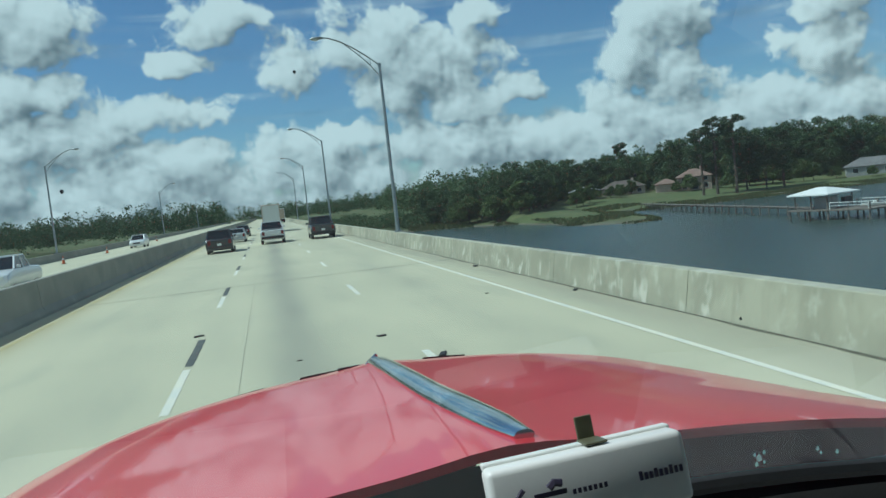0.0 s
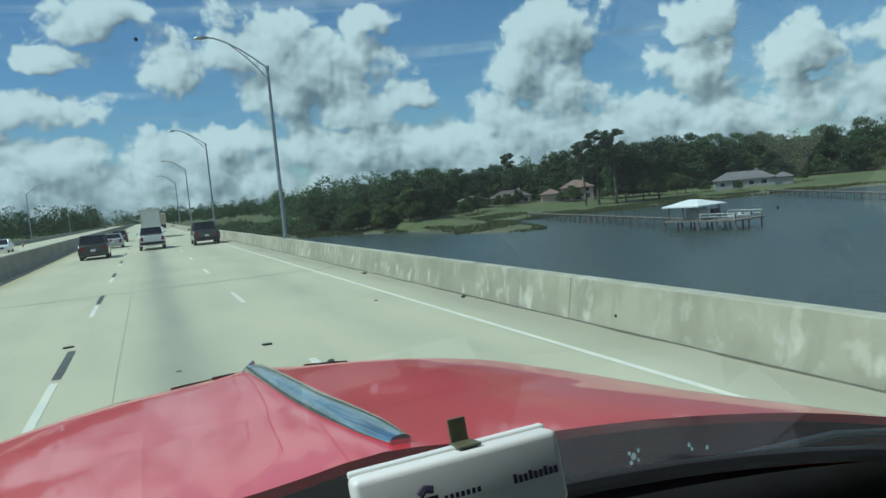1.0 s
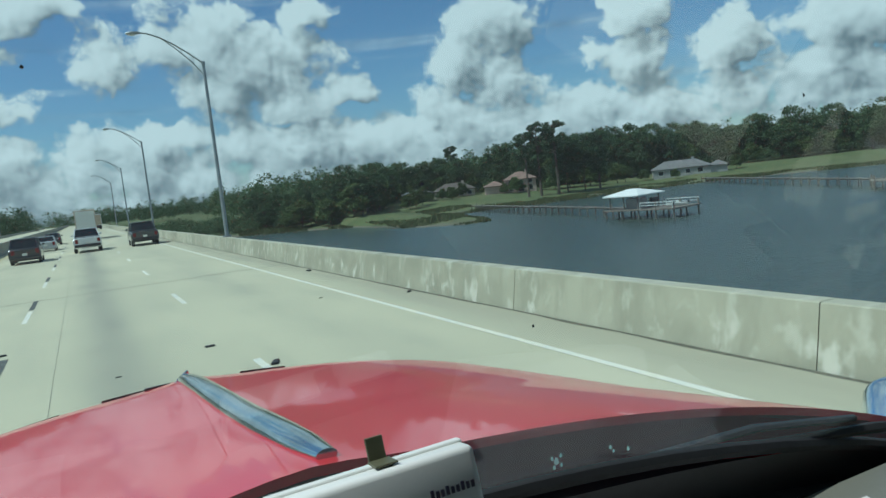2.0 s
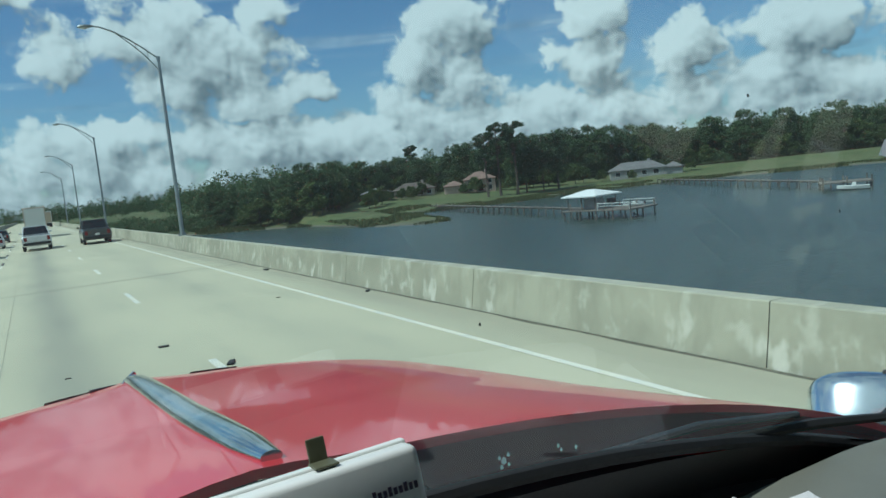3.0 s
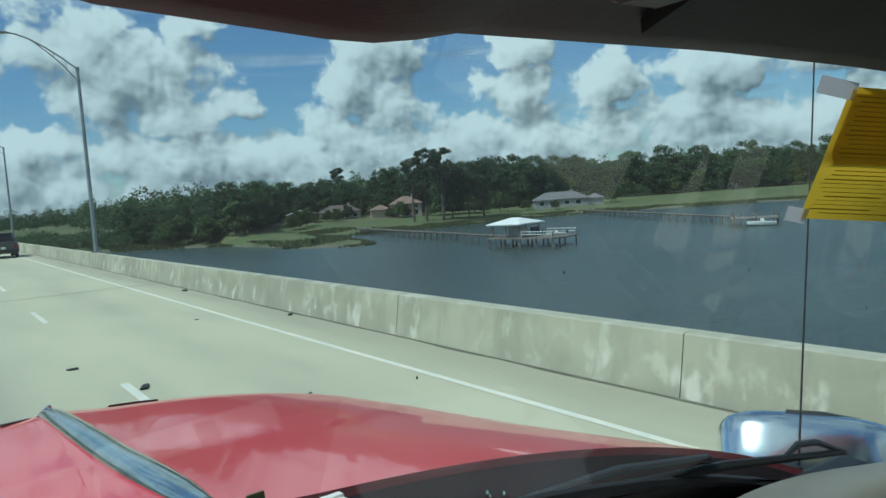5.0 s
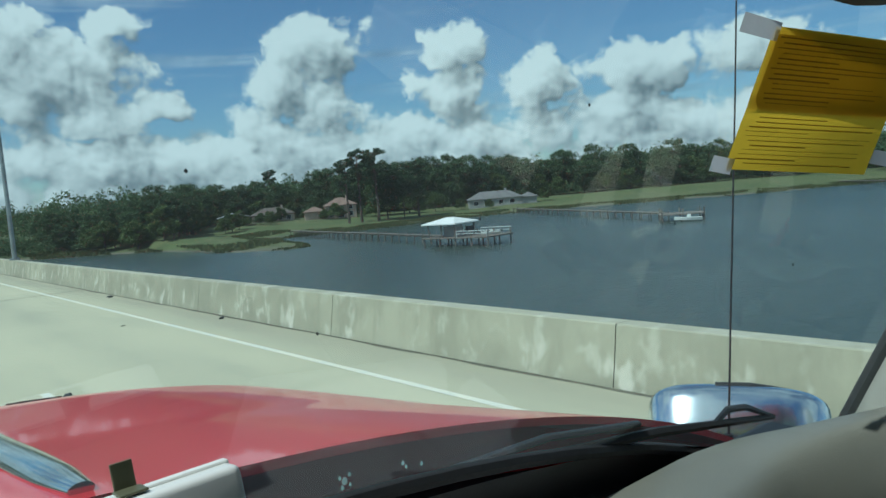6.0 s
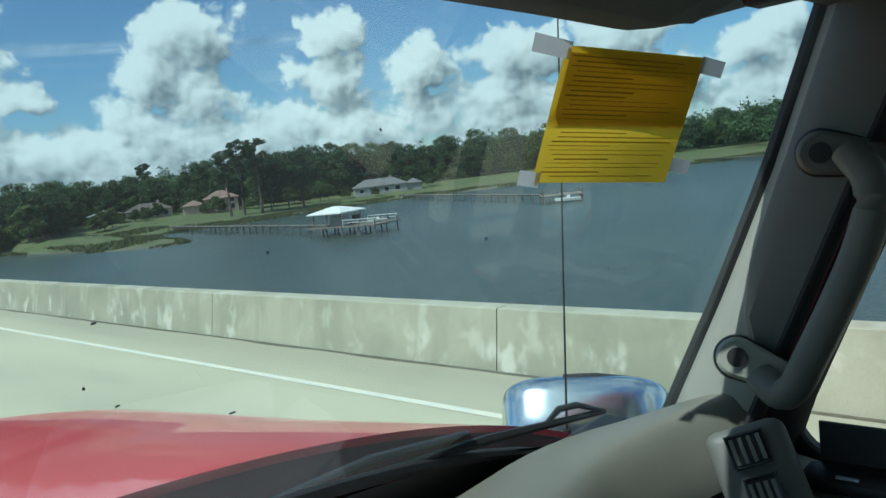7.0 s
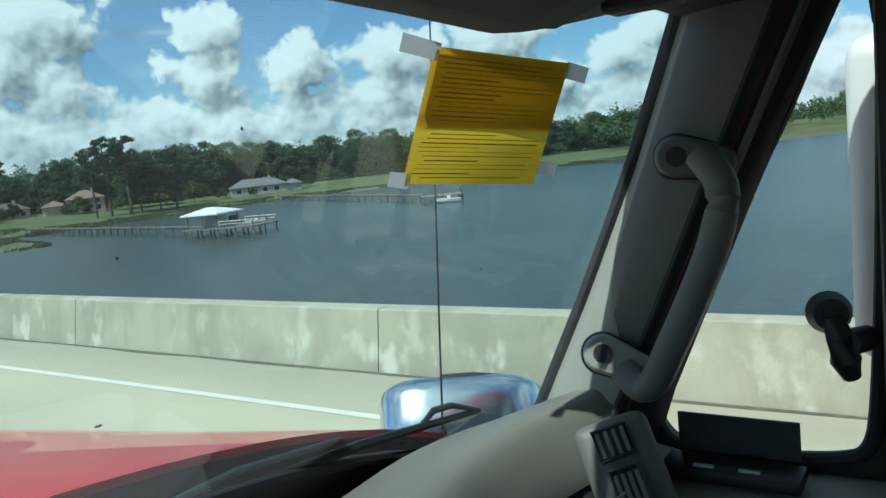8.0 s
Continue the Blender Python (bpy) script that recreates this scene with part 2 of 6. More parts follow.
def land_material():
    m = bpy.data.materials.new("shore_land")
    m.use_nodes = True
    n = Nodes(m.node_tree)
    pos = n.add("ShaderNodeNewGeometry").outputs["Position"]
    z = n.add("ShaderNodeSeparateXYZ", {0: pos}).outputs[2]
    broad, patch, grain = n.noise(pos, 0.03, 4.0, 0.6), n.noise(pos, 0.22, 5.0, 0.65), n.noise(pos, 1.6, 5.0, 0.7)
    grass = n.mix(n.ramp(broad, 0.38, 0.62), (0.088, 0.115, 0.034), (0.12, 0.13, 0.05))
    grass = n.mix(n.ramp(patch, 0.42, 0.7, 0.0, 0.8), grass, (0.05, 0.075, 0.024))
    mud = n.mix(patch, (0.10, 0.095, 0.065), (0.15, 0.14, 0.10))
    col = n.mix(n.ramp(n.math("MULTIPLY_ADD", grain, 0.5, z), -6.75, -6.3), mud, grass)
    g = n.math("MULTIPLY_ADD", grain, 0.7, 0.65)
    col = n.vec("MULTIPLY", col, n.add("ShaderNodeCombineXYZ", {0: g, 1: g, 2: g}).outputs[0])
    bump = n.add("ShaderNodeBump", {"Strength": 0.6, "Distance": 0.5, "Height": grain})
    bsdf = n.add("ShaderNodeBsdfPrincipled", {"Base Color": col, "Roughness": 0.9, "Normal": bump.outputs[0]})
    n.add("ShaderNodeOutputMaterial", {0: bsdf.outputs[0]})
    return m


def foliage_material(name, a, b):
    m = bpy.data.materials.new(name)
    m.use_nodes = True
    n = Nodes(m.node_tree)
    rnd = n.add("ShaderNodeObjectInfo").outputs["Random"]
    isl = n.add("ShaderNodeNewGeometry")
    pos = isl.outputs["Position"]
    mixf = n.math("ADD", n.math("MULTIPLY", isl.outputs["Random Per Island"], 0.4),
                  n.math("ADD", n.math("MULTIPLY", rnd, 0.35), n.math("MULTIPLY", n.noise(pos, 0.35, 3.0), 0.4)))
    col = n.mix(n.ramp(mixf, 0.2, 0.95), a, b)
    bsdf = n.add("ShaderNodeBsdfPrincipled", {"Base Color": col, "Roughness": 0.75, "Specular IOR Level": 0.25})
    tr = n.add("ShaderNodeBsdfTranslucent", {0: col})
    n.add("ShaderNodeOutputMaterial", {0: n.add("ShaderNodeMixShader", {0: 0.2, 1: bsdf.outputs[0], 2: tr.outputs[0]}).outputs[0]})
    return m


DECK = road_material()
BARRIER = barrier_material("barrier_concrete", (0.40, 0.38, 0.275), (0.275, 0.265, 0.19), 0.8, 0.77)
MEDIAN = barrier_material("median_concrete", (0.30, 0.295, 0.24), (0.235, 0.235, 0.195), 0.12)
WATER, LAND = water_material(), land_material()
WHITE_LINE = material("road_paint_white", (0.74, 0.69, 0.54), 0.6, vary=0.1, scale=1.5, tint=(0.62, 0.62, 0.55))
BLACK_LINE = material("road_paint_black", (0.06, 0.062, 0.055), 0.7, vary=0.15, scale=2.0, tint=(0.11, 0.11, 0.095))
YELLOW_LINE = material("road_paint_yellow", (0.48, 0.39, 0.17), 0.7, vary=0.15, scale=1.0, tint=(0.45, 0.40, 0.24))
TAR = material("joint_sealant", (0.21, 0.205, 0.155), 0.8, vary=0.2)
GRIME = material("gutter_grime", (0.085, 0.08, 0.055), 0.9, vary=0.2, scale=6.0, tint=(0.14, 0.13, 0.09))
GALV = material("galvanised_steel", (0.33, 0.36, 0.36), 0.45, 0.75, vary=0.12, scale=2.0)
RED = material("red_truck_paint", (0.72, 0.022, 0.036), 0.34, vary=0.05, scale=1.4, bump=0.0, fine=220.0, coat=0.7, spec=0.3, tint=(0.70, 0.024, 0.042))
CHROME = material("chrome", (0.75, 0.78, 0.80), 0.08, 1.0, vary=0.03, bump=0.0)
SATIN = material("bright_chrome", (0.76, 0.82, 0.85), 0.17, 1.0, vary=0.02, bump=0.0)
BRUSHED = material("worn_chrome", (0.52, 0.62, 0.67), 0.13, 1.0, vary=0.12, scale=9.0, bump=0.0)
BLACK = material("black_plastic", (0.012, 0.012, 0.013), 0.5, vary=0.1, fine=300.0)
RUBBER = material("black_rubber", (0.02, 0.02, 0.02), 0.75, vary=0.15)
GREY_TRIM = material("grey_cab_plastic", (0.31, 0.325, 0.27), 0.55, vary=0.05, scale=5.0, bump=0.12, fine=420.0)
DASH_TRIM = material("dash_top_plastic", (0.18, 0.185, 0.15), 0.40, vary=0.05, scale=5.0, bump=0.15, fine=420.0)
MID_TRIM = material("mid_grey_cab_plastic", (0.13, 0.135, 0.115), 0.5, vary=0.05, scale=5.0, bump=0.12, fine=420.0)
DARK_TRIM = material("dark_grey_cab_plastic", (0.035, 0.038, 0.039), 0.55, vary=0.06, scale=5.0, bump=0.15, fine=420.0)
HEADER = material("near_black_header_plastic", (0.009, 0.010, 0.012), 0.6, vary=0.06, scale=5.0, bump=0.15, fine=420.0)
LINING = material("cab_lining_fabric", (0.46, 0.455, 0.40), 0.9, vary=0.1, fine=300.0)
WHITE_PLASTIC = material("white_plastic", (0.72, 0.73, 0.68), 0.4, vary=0.03, bump=0.02, fine=200.0)
OLIVE = material("olive_plastic", (0.10, 0.10, 0.055), 0.5, vary=0.06)
PAPER = material("white_paper", (0.78, 0.78, 0.76), 0.8, vary=0.04, through_light=0.3)
YELLOW_PAPER = material("yellow_paper", (0.70, 0.49, 0.035), 0.8, vary=0.04, scale=6.0, bump=0.03, through_light=0.6)
# same yellow paper, the dimness of the doubled half put into its colour
FOLDED = material("yellow_paper_dimmed", (0.52, 0.37, 0.07), 0.85, vary=0.05, scale=6.0, bump=0.03, through_light=0.6)
INK = material("printing_ink", (0.42, 0.28, 0.03), 0.8, vary=0.1, through_light=0.5)
DARK_INK = material("dark_ink", (0.03, 0.025, 0.05), 0.6, vary=0.05)
TAPE = material("clear_tape", (0.70, 0.72, 0.72), 0.25, vary=0.05, through_light=0.45)
GLASS = pane_material("clear_glass", (0.985, 1.0, 0.995), 0.012)
SCREEN_GLASS = pane_material("windscreen_glass", (0.87, 0.975, 0.955), 0.062, 0.028)
CAR_GLASS = material("dark_car_glass", (0.015, 0.018, 0.02), 0.05, vary=0.05, bump=0.0)
PAINTS = {k: material("car_paint_" + k, c, 0.3, 0.1, vary=0.03, bump=0.0, coat=0.7) for k, c in {
    "black": (0.018, 0.018, 0.02), "white": (0.72, 0.73, 0.72), "silver": (0.42, 0.44, 0.45), "charcoal": (0.04, 0.045, 0.045)}.items()}
# red of the door edge with its shade put into the colour
DARK_RED = material("shaded_red_edge", (0.075, 0.004, 0.006), 0.5, vary=0.05, bump=0.0)
TAIL_RED = material("red_lamp_lens", (0.17, 0.012, 0.012), 0.2, vary=0.03, bump=0.0)
ORANGE = material("orange_cone_plastic", (0.55, 0.11, 0.02), 0.5, vary=0.08)
TAN_BOX = material("tan_truck_panel", (0.50, 0.41, 0.30), 0.6, vary=0.08)
BARK = material("bark", (0.13, 0.105, 0.08), 0.9, vary=0.2, scale=1.0)
LEAF_A = foliage_material("oak_foliage", (0.042, 0.075, 0.036), (0.105, 0.155, 0.066))
LEAF_B = foliage_material("pine_foliage", (0.038, 0.066, 0.035), (0.085, 0.128, 0.062))
LEAF_C = foliage_material("light_foliage", (0.055, 0.092, 0.030), (0.13, 0.175, 0.06))
REED = foliage_material("marsh_grass", (0.075, 0.095, 0.035), (0.15, 0.155, 0.07))
WOOD = material("weathered_dock_wood", (0.20, 0.175, 0.145), 0.85, vary=0.2, scale=1.0)
WHITE_ROOF = material("white_metal_roof", (0.80, 0.80, 0.76), 0.45, vary=0.04)
RED_ROOF = material("red_tile_roof", (0.24, 0.155, 0.12), 0.8, vary=0.15, scale=0.8)
GREY_ROOF = material("grey_shingle_roof", (0.17, 0.165, 0.16), 0.85, vary=0.12, scale=0.8)
BROWN_ROOF = material("brown_shingle_roof", (0.12, 0.095, 0.08), 0.85, vary=0.12, scale=0.8)
PINK_WALL = material("pink_stucco", (0.56, 0.42, 0.34), 0.85, vary=0.07, scale=0.7)
TAN_WALL = material("tan_stucco", (0.46, 0.40, 0.31), 0.85, vary=0.08, scale=0.7)
GREY_WALL = material("grey_siding", (0.36, 0.36, 0.34), 0.8, vary=0.08, scale=0.7)


# ---- builders ----
def part(name, bm, mat, parent=None, label="", smooth=False):
    """One mesh object from a bmesh, under a thing or a part."""
    me = bpy.data.meshes.new(name)
    bmesh.ops.recalc_face_normals(bm, faces=bm.faces)
    bm.to_mesh(me)
    bm.free()
    if smooth:
        me.polygons.foreach_set("use_smooth", [True] * len(me.polygons))
        me.set_sharp_from_angle(angle=radians(38))
    me.materials.append(mat)
    ob = new(name, me)
    ob.parent = parent
    return tagged(ob, label)


def thing(name, label, category, group="", kind="", at=(0, 0, 0), turn=0.0):
    """An Empty that carries a thing's parts."""
    ob = new(name)
    ob.matrix_world = pose(*at, 0, 0, turn)
    return tagged(ob, label, category, group, kind)


def box(bm, lo, hi, bevel=0.0, m=None, segments=2):
    r = bmesh.ops.create_cube(bm, size=1.0)
    c = [(a + b) / 2 for a, b in zip(lo, hi)]
    s = [max(abs(b - a), 1e-4) for a, b in zip(lo, hi)]
    bmesh.ops.scale(bm, vec=s, verts=r["verts"])
    bmesh.ops.translate(bm, vec=c, verts=r["verts"])
    verts = r["verts"]
    if bevel:
        edges = list({e for v in verts for e in v.link_edges})
        out = bmesh.ops.bevel(bm, geom=edges, offset=bevel, segments=segments, profile=0.5, affect="EDGES")
        verts = list({v for f in out["faces"] for v in f.verts} | {v for v in verts if v.is_valid})
    if m is not None:
        bmesh.ops.transform(bm, matrix=m, verts=verts)
    return bm


def rod(bm, a, b, r0, r1=None, seg=10):
    a, b = Vector(a), Vector(b)
    d = b - a
    r = bmesh.ops.create_cone(bm, cap_ends=True, segments=seg, radius1=r0, radius2=r0 if r1 is None else r1, depth=d.length)
    m = Matrix.Translation((a + b) / 2) @ d.to_track_quat("Z", "Y").to_matrix().to_4x4()
    bmesh.ops.transform(bm, matrix=m, verts=r["verts"])
    return bm


def tube(bm, pts, r, seg=8, flat=1.0):
    """A swept tube along points; r: one radius or one a point."""
    pts = [Vector(p) for p in pts]
    rings = []
    for i, p in enumerate(pts):
        d = (pts[min(i + 1, len(pts) - 1)] - pts[max(i - 1, 0)]).normalized()
        side = d.cross(Vector((0, 0, 1)))
        side = side.normalized() if side.length > 1e-4 else Vector((1, 0, 0))
        up_ = side.cross(d)
        rr = r[i] if isinstance(r, (list, tuple)) else r
        rings.append([bm.verts.new(p + side * math.cos(t) * rr + up_ * math.sin(t) * rr * flat)
                      for t in [2 * math.pi * k / seg for k in range(seg)]])
    loft(bm, rings, True, True)
    return bm


def loft(bm, rings, closed=True, caps=False):
    """Faces between rings of vertices."""
    for a, b in zip(rings, rings[1:]):
        n = len(a)
        for k in range(n if closed else n - 1):
            bm.faces.new((a[k], a[(k + 1) % n], b[(k + 1) % n], b[k]))
    if caps:
        bm.faces.new(rings[0][::-1])
        bm.faces.new(rings[-1])
    return bm


def sheet(bm, us, vs, place, thick=0.0):
    """A grid of faces; place(u, v) gives the point. thick: a second skin below."""
    top = [[bm.verts.new(place(u, v)) for u in us] for v in vs]
    loft(bm, top, False)
    if thick:
        low = [[bm.verts.new(v.co - Vector((0, 0, thick))) for v in row] for row in top]
        loft(bm, low, False)
        rim = [top[0], [r[-1] for r in top], top[-1][::-1], [r[0] for r in top][::-1]]
        rlo = [low[0], [r[-1] for r in low], low[-1][::-1], [r[0] for r in low][::-1]]
        for a, b in zip(rim, rlo):
            loft(bm, [a, b], False)
    return bm


def prism(bm, outline, ax, lo, hi):
    """An outline of (a, b) pairs, drawn along axis ax (0, 1 or 2) from lo to hi."""
    def put(a, b, c):
        p = [a, b]
        p.insert(ax, c)
        return p
    rings = [[bm.verts.new(put(a, b, c)) for a, b in outline] for c in (lo, hi)]
    return loft(bm, rings, True, True)


def steps(a, b, n):
    return [a + (b - a) * i / n for i in range(n + 1)]


rnd = random.Random(7)

# ---- the bridge ----
WATER_Z = -7.1
FOOT, EDGE, DASH_R, DASH_L, MED = 6.92, 5.67, 2.23, -1.69, -7.35
FAR = 620.0

bm = bmesh.new()
box(bm, (-24.0, -160, -1.4), (FOOT + 0.75, FAR, 0.0))
road = tagged(part("road", bm, DECK), "pale weathered concrete bridge deck with oil-darkened lanes", "bridge deck", kind="structure")

# parapet: one cast section with a sloped toe, repeated with open joints
def parapet_section(length, height, toe=0.10, top=0.26):
    bm = bmesh.new()
    out = [(0, 0), (toe * 0.12, 0.07), (toe * 0.6, 0.33), (toe * 1.25, height - 0.015), (toe * 1.25 + 0.02, height),
           (toe * 1.25 + top, height), (toe * 1.25 + top + 0.02, height - 0.02), (toe * 1.25 + top + 0.05, 0)]
    prism(bm, out, 1, 0.0, length)
    return bm


SEG = 6.4
parapet = thing("bridge_parapet", "stained cast concrete bridge parapet with open joints", "barrier", kind="structure")
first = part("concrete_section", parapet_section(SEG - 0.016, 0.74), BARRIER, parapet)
first.location = (FOOT, 5.7 - SEG * 4, 0)
for i in range(1, 60):
    o = new("concrete_section", first.data)
    o.parent = parapet
    o.location = (FOOT, 5.7 + SEG * (i - 4), 0)
bm = parapet_section(130, 0.74)
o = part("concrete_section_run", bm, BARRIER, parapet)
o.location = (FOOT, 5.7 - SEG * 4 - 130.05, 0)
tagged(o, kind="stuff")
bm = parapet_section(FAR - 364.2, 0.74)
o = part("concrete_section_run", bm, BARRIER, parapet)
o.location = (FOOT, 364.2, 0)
tagged(o, kind="stuff")
# dirt-filled gutter seam at the parapet's toe
bm = bmesh.new()
ys = steps(-30, 200, 460)
sheet(bm, [0, 1], ys, lambda u, v: (FOOT - 0.004 - u * (0.055 + 0.14 * max(0, noise.noise((v * 0.45, 3.1, 0)))
      + 0.05 * abs(noise.noise((v * 2.1, 0, 1)))), v, 0.004))
tagged(part("gutter_seam", bm, GRIME, road), "dark grime in the seam along the parapet")

median = thing("median_barrier", "tall shaded concrete median barrier between carriageways", "barrier", kind="structure")
bm = bmesh.new()
prism(bm, [(0.0, 0), (0.0, 0.08), (-0.13, 0.3), (-0.2, 1.19), (-0.23, 1.21), (-0.42, 1.21), (-0.45, 1.19), (-0.52, 0.3),
           (-0.65, 0.08), (-0.65, 0)], 1, 0.0, SEG * 2 - 0.03)
first = part("concrete_section", bm, MEDIAN, median)
first.location = (MED, -24, 0)
for i in range(1, 52):
    o = new("concrete_section", first.data)
    o.parent, o.location = median, (MED, -24 + SEG * 2 * i, 0)
outer = thing("outer_parapet", "low grey concrete parapet of the opposite carriageway", "barrier", kind="structure")
bm = parapet_section(FAR + 100, 0.8)
o = part("concrete_section_run", bm, MEDIAN, outer)
o.matrix_world = pose(-22.6, FAR, 0, 0, 0, 180)

# painted lines
bm = bmesh.new()
sheet(bm, [0, 1], steps(-60, FAR, 680), lambda u, v: (EDGE - 0.055 + u * 0.11 + 0.004 * noise.noise((v, u, 0)), v, 0.005))
tagged(part("edge_line", bm, WHITE_LINE), "solid white painted edge line on the deck", "road marking", kind="structure")
bm = bmesh.new()
sheet(bm, [0, 1], steps(-60, FAR, 340), lambda u, v: (-6.6 + u * 0.14, v, 0.005))
tagged(part("median_edge_line", bm, YELLOW_LINE), "faded yellow painted line beside the median", "road marking", kind="structure")
for side, x, phase, black in (("lane", DASH_R, 9.2, 0.0), ("lane", DASH_L, 10.6, 3.4)):
    bm = bmesh.new()
    sheet(bm, steps(-0.065, 0.065, 2), steps(0, 3.1, 8), lambda u, v: (u + 0.006 * noise.noise((v * 2, u * 9, 5)), v, 0.0))
    bmb = bmesh.new()
    sheet(bmb, steps(-0.075, 0.075, 2), steps(0, 3.0, 8), lambda u, v: (u + 0.012 * noise.noise((v * 2, u * 9, 9)), v, 0.0))
    kind_ = "dashed white lane line" if not black else "dashed white lane line with black contrast dashes between"
    lane = thing("lane_line", kind_, "road marking", kind="structure")
    d0 = part("dash", bm, WHITE_LINE, lane)
    b0 = part("contrast_dash", bmb, BLACK_LINE, lane) if black else bmb.free()
    for i in range(-4, 32):
        y = phase + 12.2 * i
        o = d0 if i == -4 else new("dash", d0.data)
        o.parent, o.location = lane, (x, y, 0.005)
        if black:
            o = b0 if i == -4 else new("contrast_dash", b0.data)
            o.parent, o.location = lane, (x, y + black, 0.005)
for x in (-12.2, -15.9, -19.4):
    bm = bmesh.new()
    for i in range(-3, 40):
        sheet(bm, [0, 1], [12.2 * i, 12.2 * i + 3], lambda u, v: (x + u * 0.13, v, 0.005))
    tagged(part("far_lane_line", bm, WHITE_LINE), "white dashes on the opposite carriageway", "road marking", kind="structure")
# transverse deck joints and a lengthwise construction crack
for y in (-19.0, 29.0, 77.0, 125.0, 173.0):
    bm = bmesh.new()
    sheet(bm, steps(MED, FOOT, 40), [0, 1], lambda u, v: (u, y + v * 0.13 + 0.02 * noise.noise((u * 0.8, y, 0)), 0.0035))
    tagged(part("deck_joint", bm, TAR, road), "dark sealed joint across the deck")
bm = bmesh.new()
sheet(bm, [0, 1], steps(-5, 120, 260), lambda u, v: (-0.75 + u * 0.007 + 0.05 * noise.noise((v * 0.2, 0, 8)), v, 0.003))
tagged(part("deck_crack", bm, TAR, road), "thin lengthwise crack in the deck")
# scraps of tyre and grit
def scrap(x, y, s, turn):
    bm = bmesh.new()
    box(bm, (-0.5 * s, -0.22 * s, 0.0), (0.5 * s, 0.22 * s, 0.16 * s), 0.05 * s)
    for v in bm.verts:
        v.co += Vector((noise.noise(v.co * 9 + Vector((x, y, 0))), noise.noise(v.co * 7 + Vector((y, x, 3))), 0)) * 0.22 * s
    o = part("road_scrap", bm, RUBBER)
    o.matrix_world = pose(x, y, 0.002, 0, 0, turn)
    tagged(o, "small dark scrap of tyre lying on the deck", "litter", "scraps on the deck")


for x, y, s, turn in ((4.0, 9.4, 0.08, 40), (4.5, 7.6, 0.08, 0), (2.4, 11.7, 0.24, 75), (1.8, 14.2, 0.18, 10),
                      (6.7, 16.5, 0.2, 60), (5.0, 18.0, 0.09, 20), (6.65, 25, 0.25, 85), (0.2, 13.0, 0.08, 5), (-1.8, 17.5, 0.2, 15), (3.3, 6.4, 0.07, 12)):
    scrap(x, y, s, turn)

# small white reflector tabs on the parapet's face
for i in range(-2, 14):
    bm = bmesh.new()
    box(bm, (-0.012, -0.03, -0.06), (0.0, 0.03, 0.06), 0.003)
    o = part("reflector_tab", bm, WHITE_PLASTIC)
    o.location = (FOOT + 0.098, 8.6 + 12.2 * i, 0.42)
    tagged(o, "small white reflector tab fixed to the parapet", "reflector", "reflector tabs on the parapet")

# bents under the deck
for y in (-100, -50, 0, 50, 100, 150, 200, 250, 300):
    bent = thing("bridge_pier", "grey concrete pier bent under the deck", "pier", "piers of the bridge", "structure", at=(-8, y + 12, 0))
    part("pier_cap", box(bmesh.new(), (-15, -0.7, -2.7), (15, 0.7, -1.41), 0.05), MEDIAN, bent)
    for x in (-12, -4, 4, 12):
        part("pier_column", rod(bmesh.new(), (x, 0, -10.5), (x, 0, -2.71), 0.6, seg=16), MEDIAN, bent)


# ---- street lamps ----
def street_lamp(at, turn, label):
    lamp = thing("street_lamp", label, "street lamp", "street lamps along the bridge", at=at, turn=turn)
    part("base_plate", box(bmesh.new(), (-0.22, -0.22, 0.0), (0.22, 0.22, 0.05), 0.01), GALV, lamp)
    for a in (-1, 1):
        for b in (-1, 1):
            part("anchor_bolt", rod(bmesh.new(), (a * 0.16, b * 0.16, 0.05), (a * 0.16, b * 0.16, 0.13), 0.022, seg=6), GALV, lamp)
    part("pole", rod(bmesh.new(), (0, 0, 0.05), (0, 0, 9.6), 0.115, 0.075, 14), GALV, lamp, smooth=True)
    part("collar", rod(bmesh.new(), (0, 0, 9.45), (0, 0, 9.65), 0.10, seg=14), GALV, lamp)
    arm = [(0.0, 0, 9.55), (-0.72, 0, 10.12), (-1.44, 0, 10.62), (-2.1, 0, 10.98), (-2.7, 0, 11.2), (-3.05, 0, 11.24)]
    low = [(0.0, 0, 8.9), (-0.65, 0, 9.72), (-1.36, 0, 10.40), (-2.0, 0, 10.92)]
    part("upper_arm", tube(bmesh.new(), arm, 0.04), GALV, lamp, smooth=True)
    part("lower_arm", tube(bmesh.new(), low, 0.03), GALV, lamp, smooth=True)
    for x, a, b in ((-0.5, 9.55, 9.93), (-1.05, 10.12, 10.35)):
        part("arm_strut", rod(bmesh.new(), (x, 0, a), (x, 0, b), 0.018, seg=6), GALV, lamp)
    bm = bmesh.new()
    tube(bm, [(-2.95, 0, 11.24), (-3.1, 0, 11.25), (-3.4, 0, 11.24), (-3.65, 0, 11.22), (-3.75, 0, 11.21)], [0.05, 0.13, 0.17, 0.14, 0.04], 12, 0.55)
    head = part("lamp_head", bm, GALV, lamp, smooth=True)
    part("lens", tube(bmesh.new(), [(-3.25, 0, 11.16), (-3.42, 0, 11.14), (-3.6, 0, 11.15)], [0.06, 0.11, 0.05], 10, 0.5), WHITE_PLASTIC, head)
    return lamp


